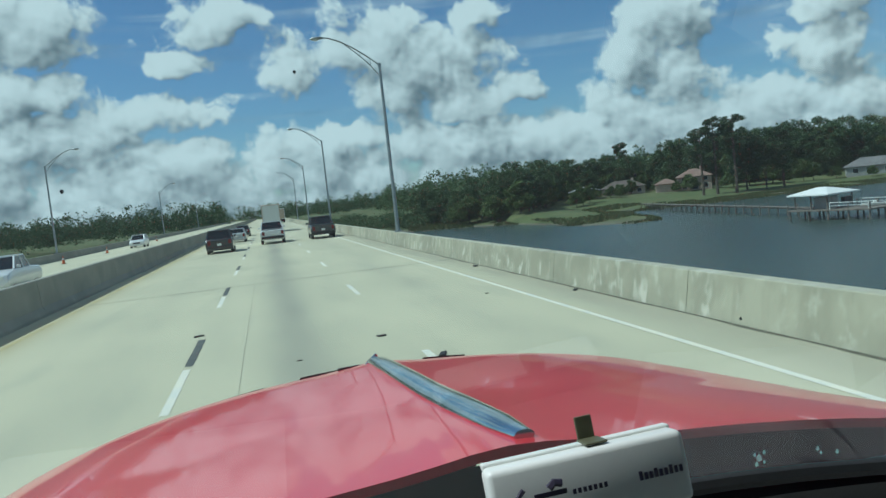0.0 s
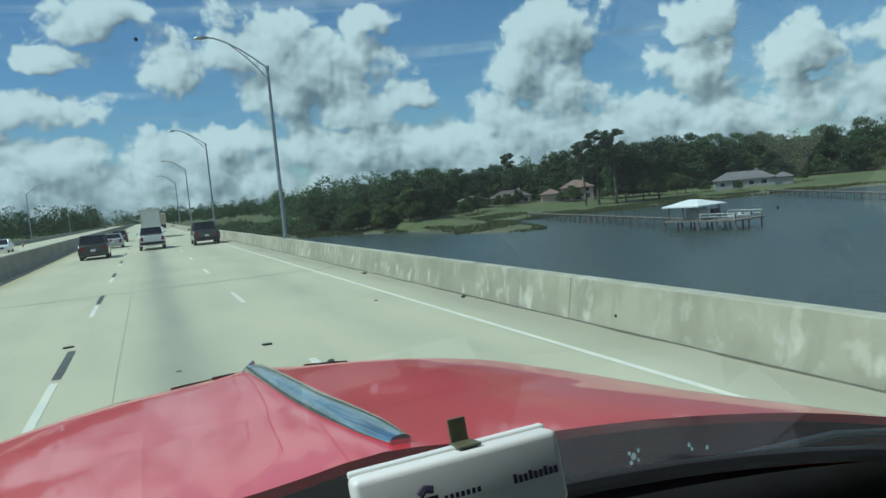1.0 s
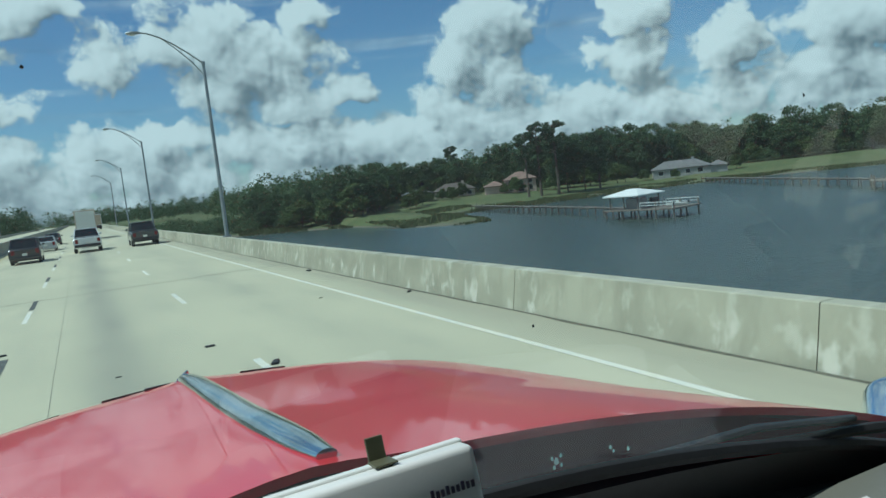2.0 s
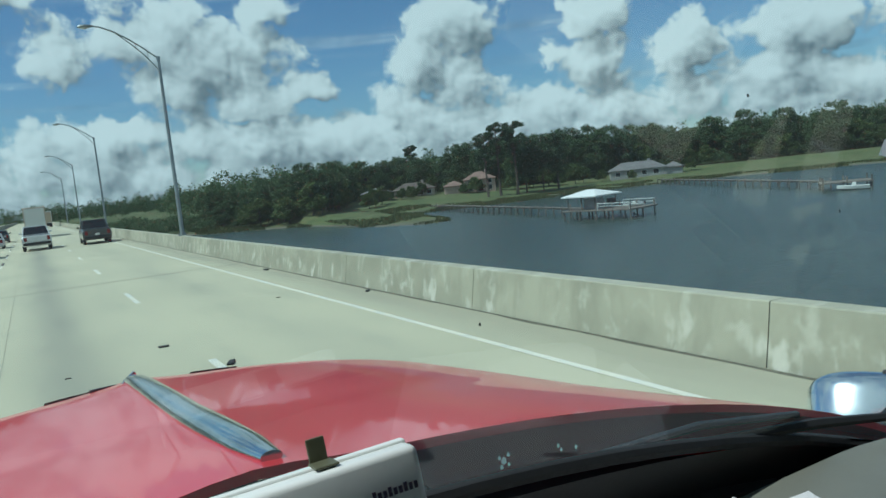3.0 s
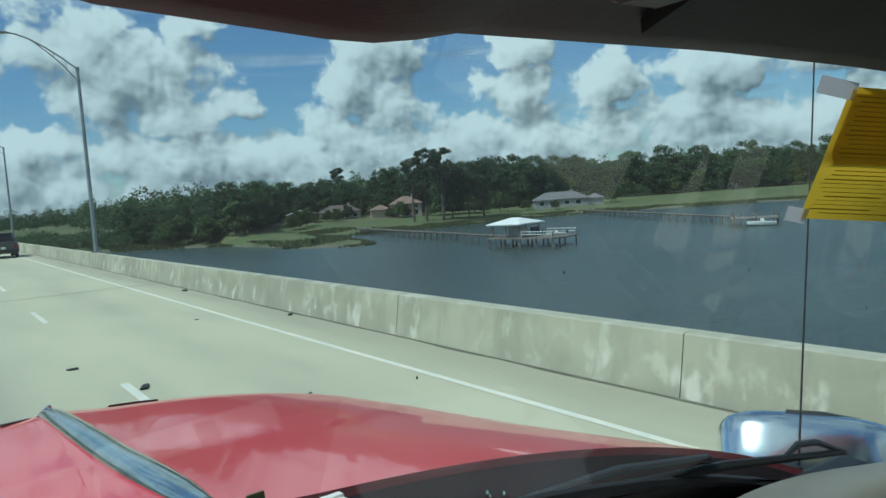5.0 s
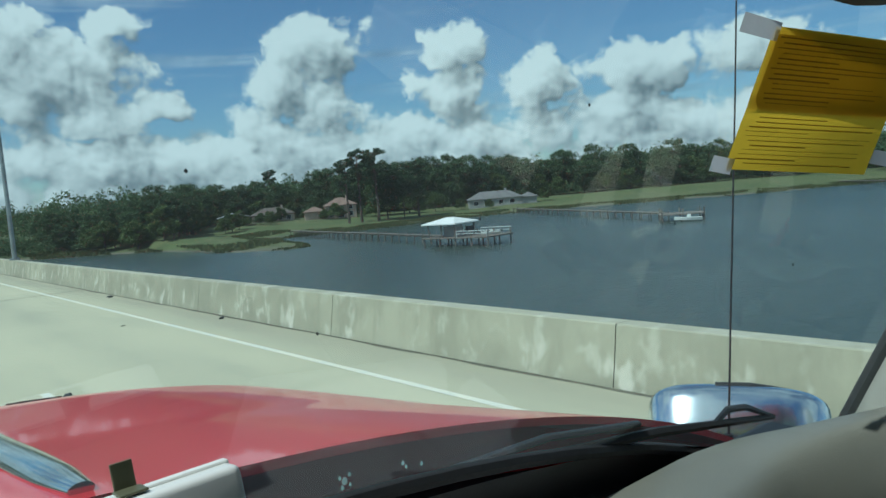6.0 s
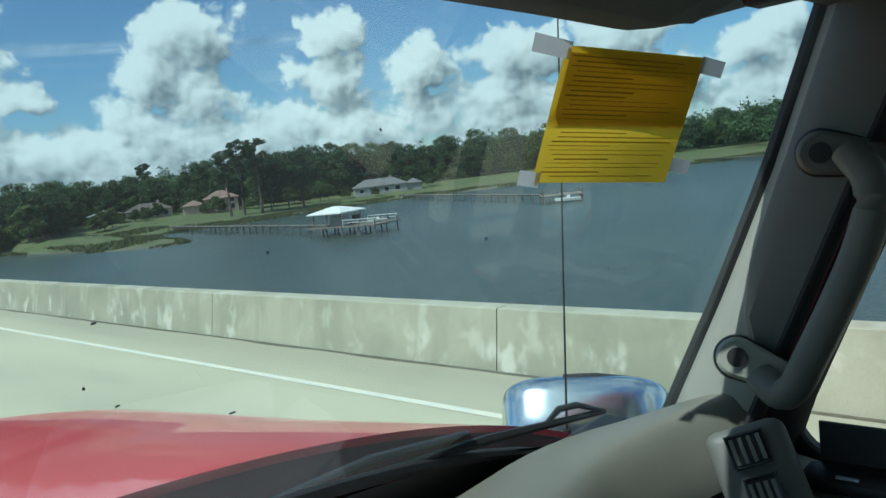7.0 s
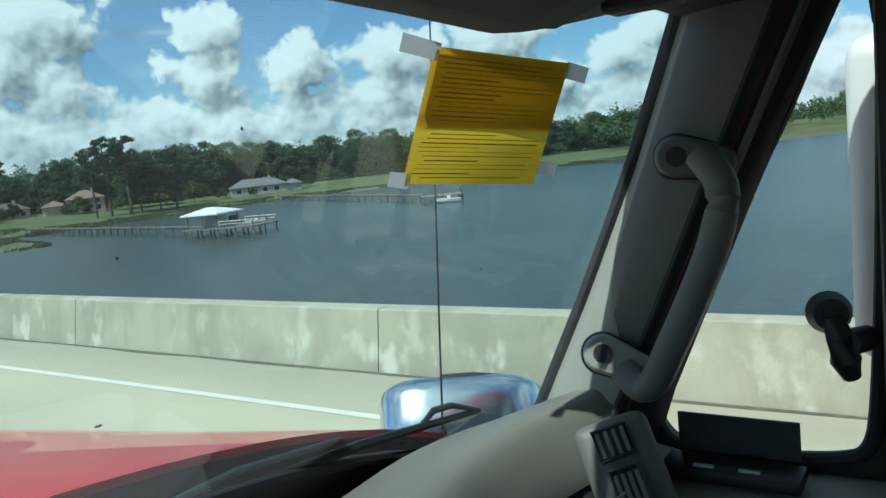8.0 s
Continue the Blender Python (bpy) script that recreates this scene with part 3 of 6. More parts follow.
LAMP_Y, LAMP_GAP = 43.5, 46.0
lamp = street_lamp((FOOT + 0.33, LAMP_Y, 0.74), 0, "tall grey steel street lamp with a trussed arm on the parapet")
for i in (-2, -1, 1, 2, 3):
    copy_thing(lamp, pose(FOOT + 0.33, LAMP_Y + LAMP_GAP * i, 0.74))
for i in range(3):
    copy_thing(lamp, pose(-22.8, LAMP_Y + 48 + 2 * LAMP_GAP * i, 0.8, 0, 0, 180))

# ---- water, land, woods ----
bm = bmesh.new()
box(bm, (-4200, -4200, WATER_Z - 0.3), (4200, 4200, WATER_Z))
tagged(part("water", bm, WATER), "dark blue rippled river water under the bridge", "water", kind="structure")

SHORE = [(-4200, 230), (-600, 330), (-120, 360), (-20, 350), (10, 330), (25, 266), (36, 236), (44, 223), (57, 205), (64, 188), (62, 160), (66, 150), (71, 139),
         (78, 140), (83, 158), (88, 178), (96, 183), (113, 180), (154, 181), (181, 174), (198, 150), (224, 124), (262, 100), (310, 66), (400, 0), (700, -130), (4200, -670)]


def shore(x):
    for (x0, y0), (x1, y1) in zip(SHORE, SHORE[1:]):
        if x <= x1:
            return y0 + (y1 - y0) * (x - x0) / (x1 - x0)
    return SHORE[-1][1]


def land_z(x, y):
    d = y - shore(x) + 5 * noise.noise((x * 0.05, y * 0.05, 2.0)) + 2 * noise.noise((x * 0.2, y * 0.2, 4.0))
    if d < 0:
        return WATER_Z - 0.15 + max(d, -40) * 0.05
    z = WATER_Z + 0.06 + min(d, 14) * 0.045 + min(max(d - 14, 0), 60) * 0.038
    return z + 0.25 * noise.noise((x * 0.08, y * 0.08, 0)) * min(d / 10, 1)


bm = bmesh.new()
gx = [-4200, -2500, -1500, -900, -500, -300] + steps(-200, 0, 8) + steps(4, 340, 140) + [360, 400, 460, 540, 700, 1000, 1600, 2600, 4200]
gy = [-4200, -2500, -1500, -800, -400, -200, -120] + steps(-80, 40, 12) + steps(62, 362, 125) + [366, 382, 400, 450, 520, 640, 900, 1500, 2600, 4200]
sheet(bm, gx, gy, lambda x, y: (x, y, land_z(x, y)))
tagged(part("ground", bm, LAND, smooth=True), "grassy river bank with marsh and mud at the water", "ground", kind="structure")


def clump(bm, c, r, n, size, rr, flat=0.72):
    """Leaf cards of a clump round c."""
    size *= 0.62
    for _ in range(int(n * 2.3)):
        d = Vector((rr.gauss(0, 1), rr.gauss(0, 1), rr.gauss(0, 1))).normalized() * r * rr.uniform(0.3, 1.0)
        p = Vector(c) + Vector((d.x, d.y, d.z * flat))
        a = Vector((rr.gauss(0, 1), rr.gauss(0, 1), rr.gauss(0, 0.6))).normalized()
        b = a.cross(Vector((rr.gauss(0, 1), rr.gauss(0, 1), rr.gauss(0, 1)))).normalized()
        s = size * rr.uniform(0.6, 1.3)
        k = [bm.verts.new(p + a * s + b * s * 0.15), bm.verts.new(p + b * s * 0.8), bm.verts.new(p - a * s), bm.verts.new(p - b * s * 0.7)]
        bm.faces.new(k)


def trunk_mesh(h, r, rr, limbs, spread, lean=0.0):
    bm = bmesh.new()
    pts = [(lean * (i / 6) ** 1.5 * h + rr.uniform(-0.1, 0.1), rr.uniform(-0.12, 0.12), h * i / 6) for i in range(7)]
    tube(bm, pts, [r * (1 - 0.75 * i / 6) for i in range(7)], 8)
    tips = []
    for k in range(limbs):
        i = rr.randint(2, 5)
        a = 2 * math.pi * (k + rr.random() * 0.6) / limbs
        L = spread * rr.uniform(0.55, 1.0)
        p = Vector(pts[i])
        q = p + Vector((math.cos(a) * L, math.sin(a) * L, L * rr.uniform(0.25, 0.7)))
        mid = (p + q) / 2 + Vector((0, 0, 0.12 * L))
        tube(bm, [p, mid, q], [r * 0.38, r * 0.24, r * 0.08], 6)
        tips.append(q)
    return bm, tips


def broad_tree(seed, h, spread, leaf, name="broadleaf_tree"):
    rr = random.Random(seed)
    t = thing(name, "dark green broadleaf tree with an uneven crown on the bank", "tree", "trees on the bank")
    bm, tips = trunk_mesh(h * 0.72, 0.26, rr, 8, spread * 0.8)
    part("trunk", bm, BARK, t)
    bm = bmesh.new()
    cs = list(tips)
    for _ in range(44):
        u, a = rr.random() ** 0.5, rr.uniform(0, 6.283)
        z = h * rr.uniform(0.28, 0.97)
        w = spread * math.sin(math.pi * min(0.95, 0.18 + 0.82 * (z / h) ** 1.0 * 0.95)) ** 0.6
        cs.append(Vector((math.cos(a) * w * u, math.sin(a) * w * u, z)))
    for c in cs:
        clump(bm, c, rr.uniform(0.9, 1.7) * spread / 4.5, 62, 0.40, rr)
    part("crown", bm, leaf, t)
    return t


def pine_tree(seed, h, spread, name="pine_tree", flat=True):
    rr = random.Random(seed)
    t = thing(name, "tall bare-trunked pine with flat foliage clumps above the woods", "tree", "pines on the bank")
    bm, tips = trunk_mesh(h * 0.97, 0.42, rr, 0, 1.0, 0.01)
    bmc = bmesh.new()
    for k in range(26):
        z = h * (0.60 + 0.40 * ((k * 0.37) % 1.0))
        a = rr.uniform(0, 6.283)
        L = spread * rr.uniform(0.35, 1.0) * (1.0 if z < h * 0.85 else 0.7)
        q = Vector((math.cos(a) * L, math.sin(a) * L, z))
        tube(bm, [(0, 0, z - 0.5), (q + Vector((0, 0, z - 0.3))) * 0.5, q], [0.12, 0.09, 0.04], 5)
        clump(bmc, q, rr.uniform(0.9, 1.5), 74, 0.34, rr, 0.55)
    part("trunk", bm, BARK, t)
    part("crown", bmc, LEAF_B, t)
    return t


TREES = [broad_tree(1, 13, 5.0, LEAF_A), broad_tree(2, 15, 5.5, LEAF_A), broad_tree(3, 10, 4.6, LEAF_C), broad_tree(4, 16, 6.0, LEAF_A),
         broad_tree(5, 8, 4.2, LEAF_C)]
PINES = [pine_tree(11, 20, 3.6), pine_tree(12, 17, 3.0)]
placed = []


def plant(src, x, y, s=1.0):
    m = pose(x, y, land_z(x, y) - 0.1, 0, 0, rnd.uniform(0, 360)) @ Matrix.Scale(s, 4)
    if src in placed:
        copy_thing(src, m).matrix_basis = m
    else:
        src.matrix_basis = m
        placed.append(src)


# the pair of tall pines beside a broad crown, the tall fir behind, and the edge of the woods
plant(PINES[0], 133, 206, 1.16), plant(PINES[1], 137.5, 203, 1.36), plant(TREES[3], 150, 206, 1.16), plant(PINES[1], 129.5, 208, 1.2), plant(TREES[1], 144.5, 208, 1.22), plant(PINES[1], 156, 206, 1.1)
plant(PINES[1], 180, 362, 1.4), plant(TREES[1], 178, 365, 1.05)
EDGE_OF_WOODS = [(30, 285), (44, 240), (57, 219), (66, 204), (76, 209), (85, 222), (95, 240), (104, 268), (122, 274), (146, 262), (165, 240), (185, 230), (215, 222), (250, 206),
                 (290, 178), (330, 150), (380, 108), (450, 68)]


def woods_y(x):
    for (x0, y0), (x1, y1) in zip(EDGE_OF_WOODS, EDGE_OF_WOODS[1:]):
        if x <= x1:
            return y0 + (y1 - y0) * (x - x0) / (x1 - x0)
    return EDGE_OF_WOODS[-1][1]


x = 53.0
while x < 430:
    for row in range(3):
        px = x + rnd.uniform(-2.5, 2.5)
        py = woods_y(px) + row * 9 + rnd.uniform(0, 7)
        src = TREES[rnd.choice((0, 1, 3, 3, 1) if row else (0, 2, 1, 4, 2, 0))]
        plant(src, px, py, (rnd.uniform(0.66, 0.92) + (0.08 if row else 0)) * (0.84 if px < 78 else 1.0 if px < 150 else 1.28))
    x += 5.2 if x < 200 else 8.5
for x, y, k, s in ((55, 219, 4, 0.8), (57, 214, 2, 0.8), (63, 206, 4, 0.9), (68, 200, 2, 0.9), (74, 206, 0, 0.8), (81, 214, 2, 0.95), (71, 201, 0, 0.85), (77, 208, 1, 0.8),
                   (153, 226, 4, 0.9), (158, 226, 2, 0.8), (164, 222, 4, 1.0), (141, 234, 4, 0.7), (171, 216, 2, 0.7), (118, 240, 4, 0.55)):
    plant(TREES[k], x, y, s)

# shrubs round the houses
for x, y, s in ((112, 246, 0.42), (117, 246, 0.5), (122, 249, 0.42), (127, 250, 0.5), (132, 251, 0.42), (137, 250, 0.45), (138, 238, 0.45), (152, 232, 0.42), (156, 232, 0.5), (160, 226, 0.55),
                (167, 220, 0.5), (173, 214, 0.6), (179, 211, 0.5), (183, 200, 0.35), (199, 198, 0.4), (207, 196, 0.5), (103, 232, 0.6), (98, 226, 0.7), (94, 222, 0.6)):
    plant(TREES[4 if rnd.random() < 0.6 else 2], x, y, s)

# the deeper woods and the far banks, as one mass of crowns each
def woods(name, spots, h, leaf, label, seed, clumps=22, cards=18, size=0.55):
    g = np.random.default_rng(seed)
    base = np.array([(x, y, land_z(x, y), k) for x, y, k in spots])
    base = np.repeat(base, clumps, axis=0)
    k = base[:, 3]
    u, a = np.sqrt(g.random(len(k))) * 5.0 * k, g.uniform(0, 2 * math.pi, len(k))
    top = base[:, 2] + h * k * (1 - 0.55 * (u / (5.0 * k)) ** 2) * g.uniform(0.45, 1.0, len(k))
    heart = np.stack([base[:, 0] + u * np.cos(a), base[:, 1] + u * np.sin(a), top], 1)
    heart, k = np.repeat(heart, cards, axis=0), np.repeat(k, cards)[:, None]
    p = heart + g.normal(0, 1, (len(heart), 3)) * (0.9, 0.9, 0.7) * k
    one, two = g.normal(0, 1, (len(p), 3)) * (1, 1, 0.6), g.normal(0, 1, (len(p), 3))
    one *= size * k / np.linalg.norm(one, axis=1, keepdims=True)
    two *= 0.8 * size * k / np.linalg.norm(two, axis=1, keepdims=True)
    vs = np.stack([p + one, p + two, p - one, p - two], 1).reshape(-1, 3)
    me = bpy.data.meshes.new(name)
    me.from_pydata(vs, [], np.arange(len(vs)).reshape(-1, 4))
    me.materials.append(leaf)
    return tagged(new(name, me), label, "woods", kind="stuff")


spots = []
for _ in range(640):
    x = rnd.uniform(52, 520)
    spots.append((x, woods_y(x) + 20 + rnd.random() ** 1.3 * 110, rnd.uniform(0.8, 1.15) * (1.0 if x < 150 else 1.2)))
woods("deep_woods", spots, 14.0, LEAF_A, "dense dark green woods behind the bank", 21, 24, 24, 0.42)
spots = []
for _ in range(260):
    x = rnd.uniform(12, 320)
    spots.append((x, (362 if x > 110 else 520) + rnd.random() * 240, rnd.uniform(0.8, 1.1)))
woods("distant_woods", spots, 14, LEAF_A, "distant woods beyond the end of the bridge", 22, 20, 16, 0.45)
spots = [(rnd.uniform(-260, 160), rnd.uniform(640, 760), rnd.uniform(1.0, 1.4)) for _ in range(170)]
woods("end_woods", spots, 14, LEAF_A, "woods round the far end of the road", 24, 20, 16, 0.45)
spots = []
for _ in range(420):
    x = rnd.uniform(-420, -26)
    spots.append((x, shore(x) + 20 + rnd.random() * 160, rnd.uniform(0.9, 1.35)))
woods("far_bank_woods", spots, 15, LEAF_A, "low dark line of woods across the water", 23, 20, 16, 0.45)

spots = []
for _ in range(420):
    x = rnd.uniform(50, 440)
    spots.append((x, woods_y(x) + 1 + rnd.random() * 26, rnd.uniform(0.55, 0.85)))
for _ in range(70):
    x = rnd.uniform(16, 54)
    spots.append((x, shore(x) + 5 + rnd.random() * 60, rnd.uniform(0.4, 0.65)))
woods("undergrowth", spots, 7.0, LEAF_A, "dark undergrowth along the edge of the woods", 25, 22, 22, 0.42)
spots = []
for _ in range(420):
    x = rnd.uniform(300, 1000)
    spots.append((x, shore(x) + 42 + rnd.random() * 150, rnd.uniform(0.7, 1.3)))
woods("right_bank_woods", spots, 15.0, LEAF_A, "dark woods along the bank further on", 26)

# marsh grass along the water's edge
rr = random.Random(5)
vs, fs = [], []
for _ in range(52000):
    x = rr.uniform(30, 300)
    y = shore(x) + rr.random() ** 1.5 * (30 if x < 110 else 18) - 3
    z = land_z(x, y)
    if z < WATER_Z - 0.05 or noise.noise((x * 0.09, y * 0.09, 7)) < -0.2:
        continue
    a, h, w = rr.uniform(0, 6.283), rr.uniform(0.2, 0.55), rr.uniform(0.12, 0.3)
    c, s = math.cos(a) * w, math.sin(a) * w
    k = len(vs)
    vs += [(x - c, y - s, z - 0.05), (x + c, y + s, z - 0.05), (x + c * 0.6 + rr.uniform(-0.2, 0.2), y + s * 0.6, z + h), (x - c * 0.5, y - s * 0.5, z + h * 0.85)]
    fs.append((k, k + 1, k + 2, k + 3))
me = bpy.data.meshes.new("marsh_grass")
me.from_pydata(vs, [], fs)
me.materials.append(REED)
tagged(new("marsh_grass", me), "yellow-green marsh grass at the water's edge", "grass", kind="stuff")


# ---- the truck that carries the camera ----
MID = 0.18                                   # the truck's centre line


def screen_y(x, z):
    """The windscreen's surface: leaning back, nearly flat across, wrapped round at both ends."""
    s = x - MID
    return 0.640 - (0.30 + 0.157 * (s / 1.12) ** 2) * (z - 2.35) - 0.02 * s * s - 1.45 * max(0.0, abs(s) - 0.8) ** 2


def table(v, rows):
    """Straight lines between rows of (v, value)."""
    for (a, fa), (b, fb) in zip(rows, rows[1:]):
        if v <= b:
            return fa + (fb - fa) * max(0.0, (v - a)) / (b - a)
    return rows[-1][1]


def hood_mid(y):
    return table(y, [(0.75, 2.206), (1.0, 2.176), (1.3, 2.140), (1.7, 2.103), (1.95, 2.078), (2.08, 2.056), (2.2, 2.015), (2.4, 1.93), (2.8, 1.70), (3.0, 1.50)])


def hood_half(y):
    return table(y, [(0.75, 1.09), (1.0, 1.06), (1.4, 1.0), (1.94, 0.90), (2.2, 0.80), (2.8, 0.62), (3.0, 0.5)])


def hood_back(s):
    return 0.815 - 0.04 * s * s


def hood_point(u, v):
    """u: -1 to 1 across, v: 0 at the cowl to 1 at the nose."""
    q = min(abs(u) / 0.8, 1.0)
    y1 = hood_back(q * 1.05)
    y = y1 + (3.0 - y1) * v
    s = q * hood_half(y)
    z = hood_mid(y) - 0.165 * s * s - 0.03 * q ** 6
    if abs(u) > 0.8:
        k = (abs(u) - 0.8) / 0.2
        s += 0.10 * math.sin(k * math.pi / 2)
        z -= 0.75 * (1 - math.cos(k * math.pi / 2)) + 0.25 * k
    # a shallow raised spine under the chrome strip and a crease each side
    z += 0.012 * math.exp(-((s / 0.09) ** 2)) * (1 if abs(u) < 0.8 else 0)
    return (MID + math.copysign(s, u), y, z)


truck = thing("semi_truck", "red bonneted truck seen from inside its cab", "truck")
bm = bmesh.new()
sheet(bm, steps(-1, 1, 60), steps(0, 1, 46), hood_point, 0.012)
hood = part("hood", bm, RED, truck, "glossy red sloping bonnet", smooth=True)
# chrome strip: a tapered teardrop bar along the spine
bm = bmesh.new()
spts = [(MID + 0.028 * (1 - i / 12), 0.845 + (2.0 - 0.845) * i / 12) for i in range(13)]
tube(bm, [(x, y, hood_mid(y) + 0.014) for x, y in spts],
     [0.013, 0.022, 0.025, 0.027, 0.027, 0.027, 0.027, 0.027, 0.027, 0.026, 0.026, 0.025, 0.024], 14, 0.55)
part("hood_strip", bm, BRUSHED, hood, "worn chrome strip on the bonnet's spine", smooth=True)
bm = bmesh.new()
rod(bm, (MID - 0.022, 2.0, hood_mid(2.0) + 0.012), (MID + 0.004, 2.008, hood_mid(2.0) + 0.030), 0.006, 0.005, 8)
rod(bm, (MID - 0.022, 2.0, hood_mid(2.0) + 0.012), (MID - 0.045, 1.985, hood_mid(2.0) + 0.002), 0.004, 0.003, 8)
part("strip_tip", bm, CHROME, hood)
for x0, x1, yy in ((-0.02, 0.10, 2.12), (0.33, 0.45, 2.12), (0.08, 0.15, 2.02), (-0.25, -0.12, 2.14)):
    bm = bmesh.new()
    n = 8
    for v0, v1, dz in ((0.0, 0.035, 0.004),):
        sheet(bm, steps(x0, x1, n), [yy + v0, yy + v1], lambda u, v: (u, v - 0.12 * (u - MID) ** 2, hood_mid(v) - 0.165 * (u - MID) ** 2 + dz + 0.006), 0.01)
    part("hood_slot", bm, BLACK, hood, "dark air slot in the bonnet")
# black cowl between bonnet and windscreen
bm = bmesh.new()
def cowl_point(u, v):
    s = u * 1.14
    zb = 2.17 - 0.165 * s * s
    y0, y1 = screen_y(MID + s, zb - 0.06) - 0.02, hood_back(s) + 0.03
    return (MID + s, y0 + (y1 - y0) * v, zb - 0.075 + 0.02 * v)


sheet(bm, steps(-1, 1, 40), steps(0, 1, 8), cowl_point, 0.03)
cowl = part("cowl", bm, BLACK, truck, "matt black cowl panel under the windscreen")
# fender flanks
for side in (-1, 1):
    bm = bmesh.new()
    sheet(bm, steps(0.9, 3.0, 20), steps(0, 1, 8), lambda u, v: (MID + side * (hood_half(u) + 0.1 + 0.06 * math.sin(v * math.pi)), u, 1.0 - 0.75 * v), 0.02)
    part("fender", bm, RED, truck, "red front wing", smooth=True)
    bm = bmesh.new()
    rod(bm, (MID + side * 0.82, 2.3, 0.52), (MID + side * 1.12, 2.3, 0.52), 0.52, seg=28)
    wheel = part("wheel", bm, RUBBER, truck)
    part("rim", rod(bmesh.new(), (MID + side * 1.10, 2.3, 0.52), (MID + side * 1.14, 2.3, 0.52), 0.29, seg=24), CHROME, wheel)
    bm = bmesh.new()
    rod(bm, (MID + side * 0.62, -2.6, 0.52), (MID + side * 1.18, -2.6, 0.52), 0.52, seg=28)
    wheel = part("wheel", bm, RUBBER, truck)
    part("rim", rod(bmesh.new(), (MID + side * 1.16, -2.6, 0.52), (MID + side * 1.2, -2.6, 0.52), 0.29, seg=24), CHROME, wheel)
part("chassis", box(bmesh.new(), (MID - 0.45, -3.4, 0.75), (MID + 0.45, 2.6, 1.05), 0.02), BLACK, truck)
part("engine_bay", box(bmesh.new(), (MID - 0.8, 1.1, 0.8), (MID + 0.8, 2.5, 1.6), 0.1), BLACK, truck)

# windscreen
bm = bmesh.new()
def screen_point(u, v):
    s = u * 1.17
    zb = 2.18 - 0.20 * s * s
    z = zb + (2.74 - zb) * v
    return (MID + s, screen_y(MID + s, z), z)


sheet(bm, steps(-1, 1, 24), steps(0, 1, 10), screen_point)
windscreen = part("windscreen", bm, SCREEN_GLASS, truck, "clear curved windscreen", smooth=True)
windscreen.visible_shadow = False
bm = bmesh.new()
tube(bm, [screen_point(u, 0) for u in steps(-1, 1, 24)], 0.010)
tube(bm, [screen_point(u, 1) for u in steps(-1, 1, 24)], 0.010)
part("windscreen_seal", bm, RUBBER, windscreen, "black rubber seal")

bm = bmesh.new()
def frit_point(u, v):
    s = u * 1.15
    zb = 2.18 - 0.20 * s * s - 0.02
    zt = 2.154 - 0.155 * s * s
    z = zb - 0.10 + (zt - zb + 0.10) * v
    return (MID + s, screen_y(MID + s, z) - 0.004, z)


sheet(bm, steps(-1, 1, 40), steps(0, 1, 3), frit_point)
part("windscreen_black_band", bm, BLACK, windscreen, "black band along the windscreen's lower edge", smooth=True)
# flies and chips on the glass
for x, z, r, pale in ((-0.025, 2.601, 0.0011, 0), (-0.195, 2.532, 0.0013, 0), (0.413, 2.191, 0.0033, 1), (0.418, 2.197, 0.0019, 1), (0.407, 2.196, 0.0019, 1), (0.420, 2.185, 0.0017, 1), 
                      (0.411, 2.184, 0.0021, 1), (0.485, 2.188, 0.0021, 1), (0.490, 2.182, 0.0017, 1), (0.511, 2.179, 0.0021, 1),
                      (0.372, 2.352, 0.0013, 0), (1.149, 2.315, 0.0020, 0), (0.253, 2.500, 0.0014, 0), (0.682, 2.546, 0.0016, 0), (0.883, 2.402, 0.0016, 0), (0.550, 2.438, 0.0014, 0)):
    bm = bmesh.new()
    bm.faces.new([bm.verts.new((x + r * math.cos(a) * (1 + 0.5 * noise.noise((a, x, z))), screen_y(x, z) + 0.003, z + 1.3 * r * math.sin(a) * (1 + 0.6 * noise.noise((z, a, 1)))))
                  for a in steps(0, 5.7, 10)])
    part("splash_mark" if pale else "fly_speck", bm, PAPER if pale else RUBBER, windscreen)

# cab shell: roof, back, floor, far door
cab = part("cab_shell", box(bmesh.new(), (-1.02, -1.62, 0.95), (1.42, 1.0, 1.06), 0.02), DARK_TRIM, truck, "cab floor")
part("back_wall", box(bmesh.new(), (-1.02, -1.66, 1.06), (1.42, -1.58, 3.0), 0.02), LINING, truck)
bm = bmesh.new()
sheet(bm, steps(-1.06, 1.46, 18), steps(0, 1, 14), lambda x, v: (x, -1.66 + (screen_y(x, 2.75) + 1.65) * v, 2.86 + 0.06 * math.cos((x - MID) * 1.2) - 0.02 * v ** 3), 0.05)
part("roof", bm, LINING, truck, "dark cab roof lining", smooth=True)
bm = bmesh.new()
sheet(bm, steps(-1.05, 1.45, 18), steps(0, 1, 12), lambda x, v: (x, -1.66 + (screen_y(x, 2.78) + 1.69) * v, 2.96 + 0.07 * math.cos((x - MID) * 1.2)), 0.03)
part("roof_skin", bm, RED, truck, "red roof", smooth=True)
part("firewall", box(bmesh.new(), (-0.98, 0.70, 1.06), (1.38, 0.78, 1.99), 0.02), BLACK, truck)
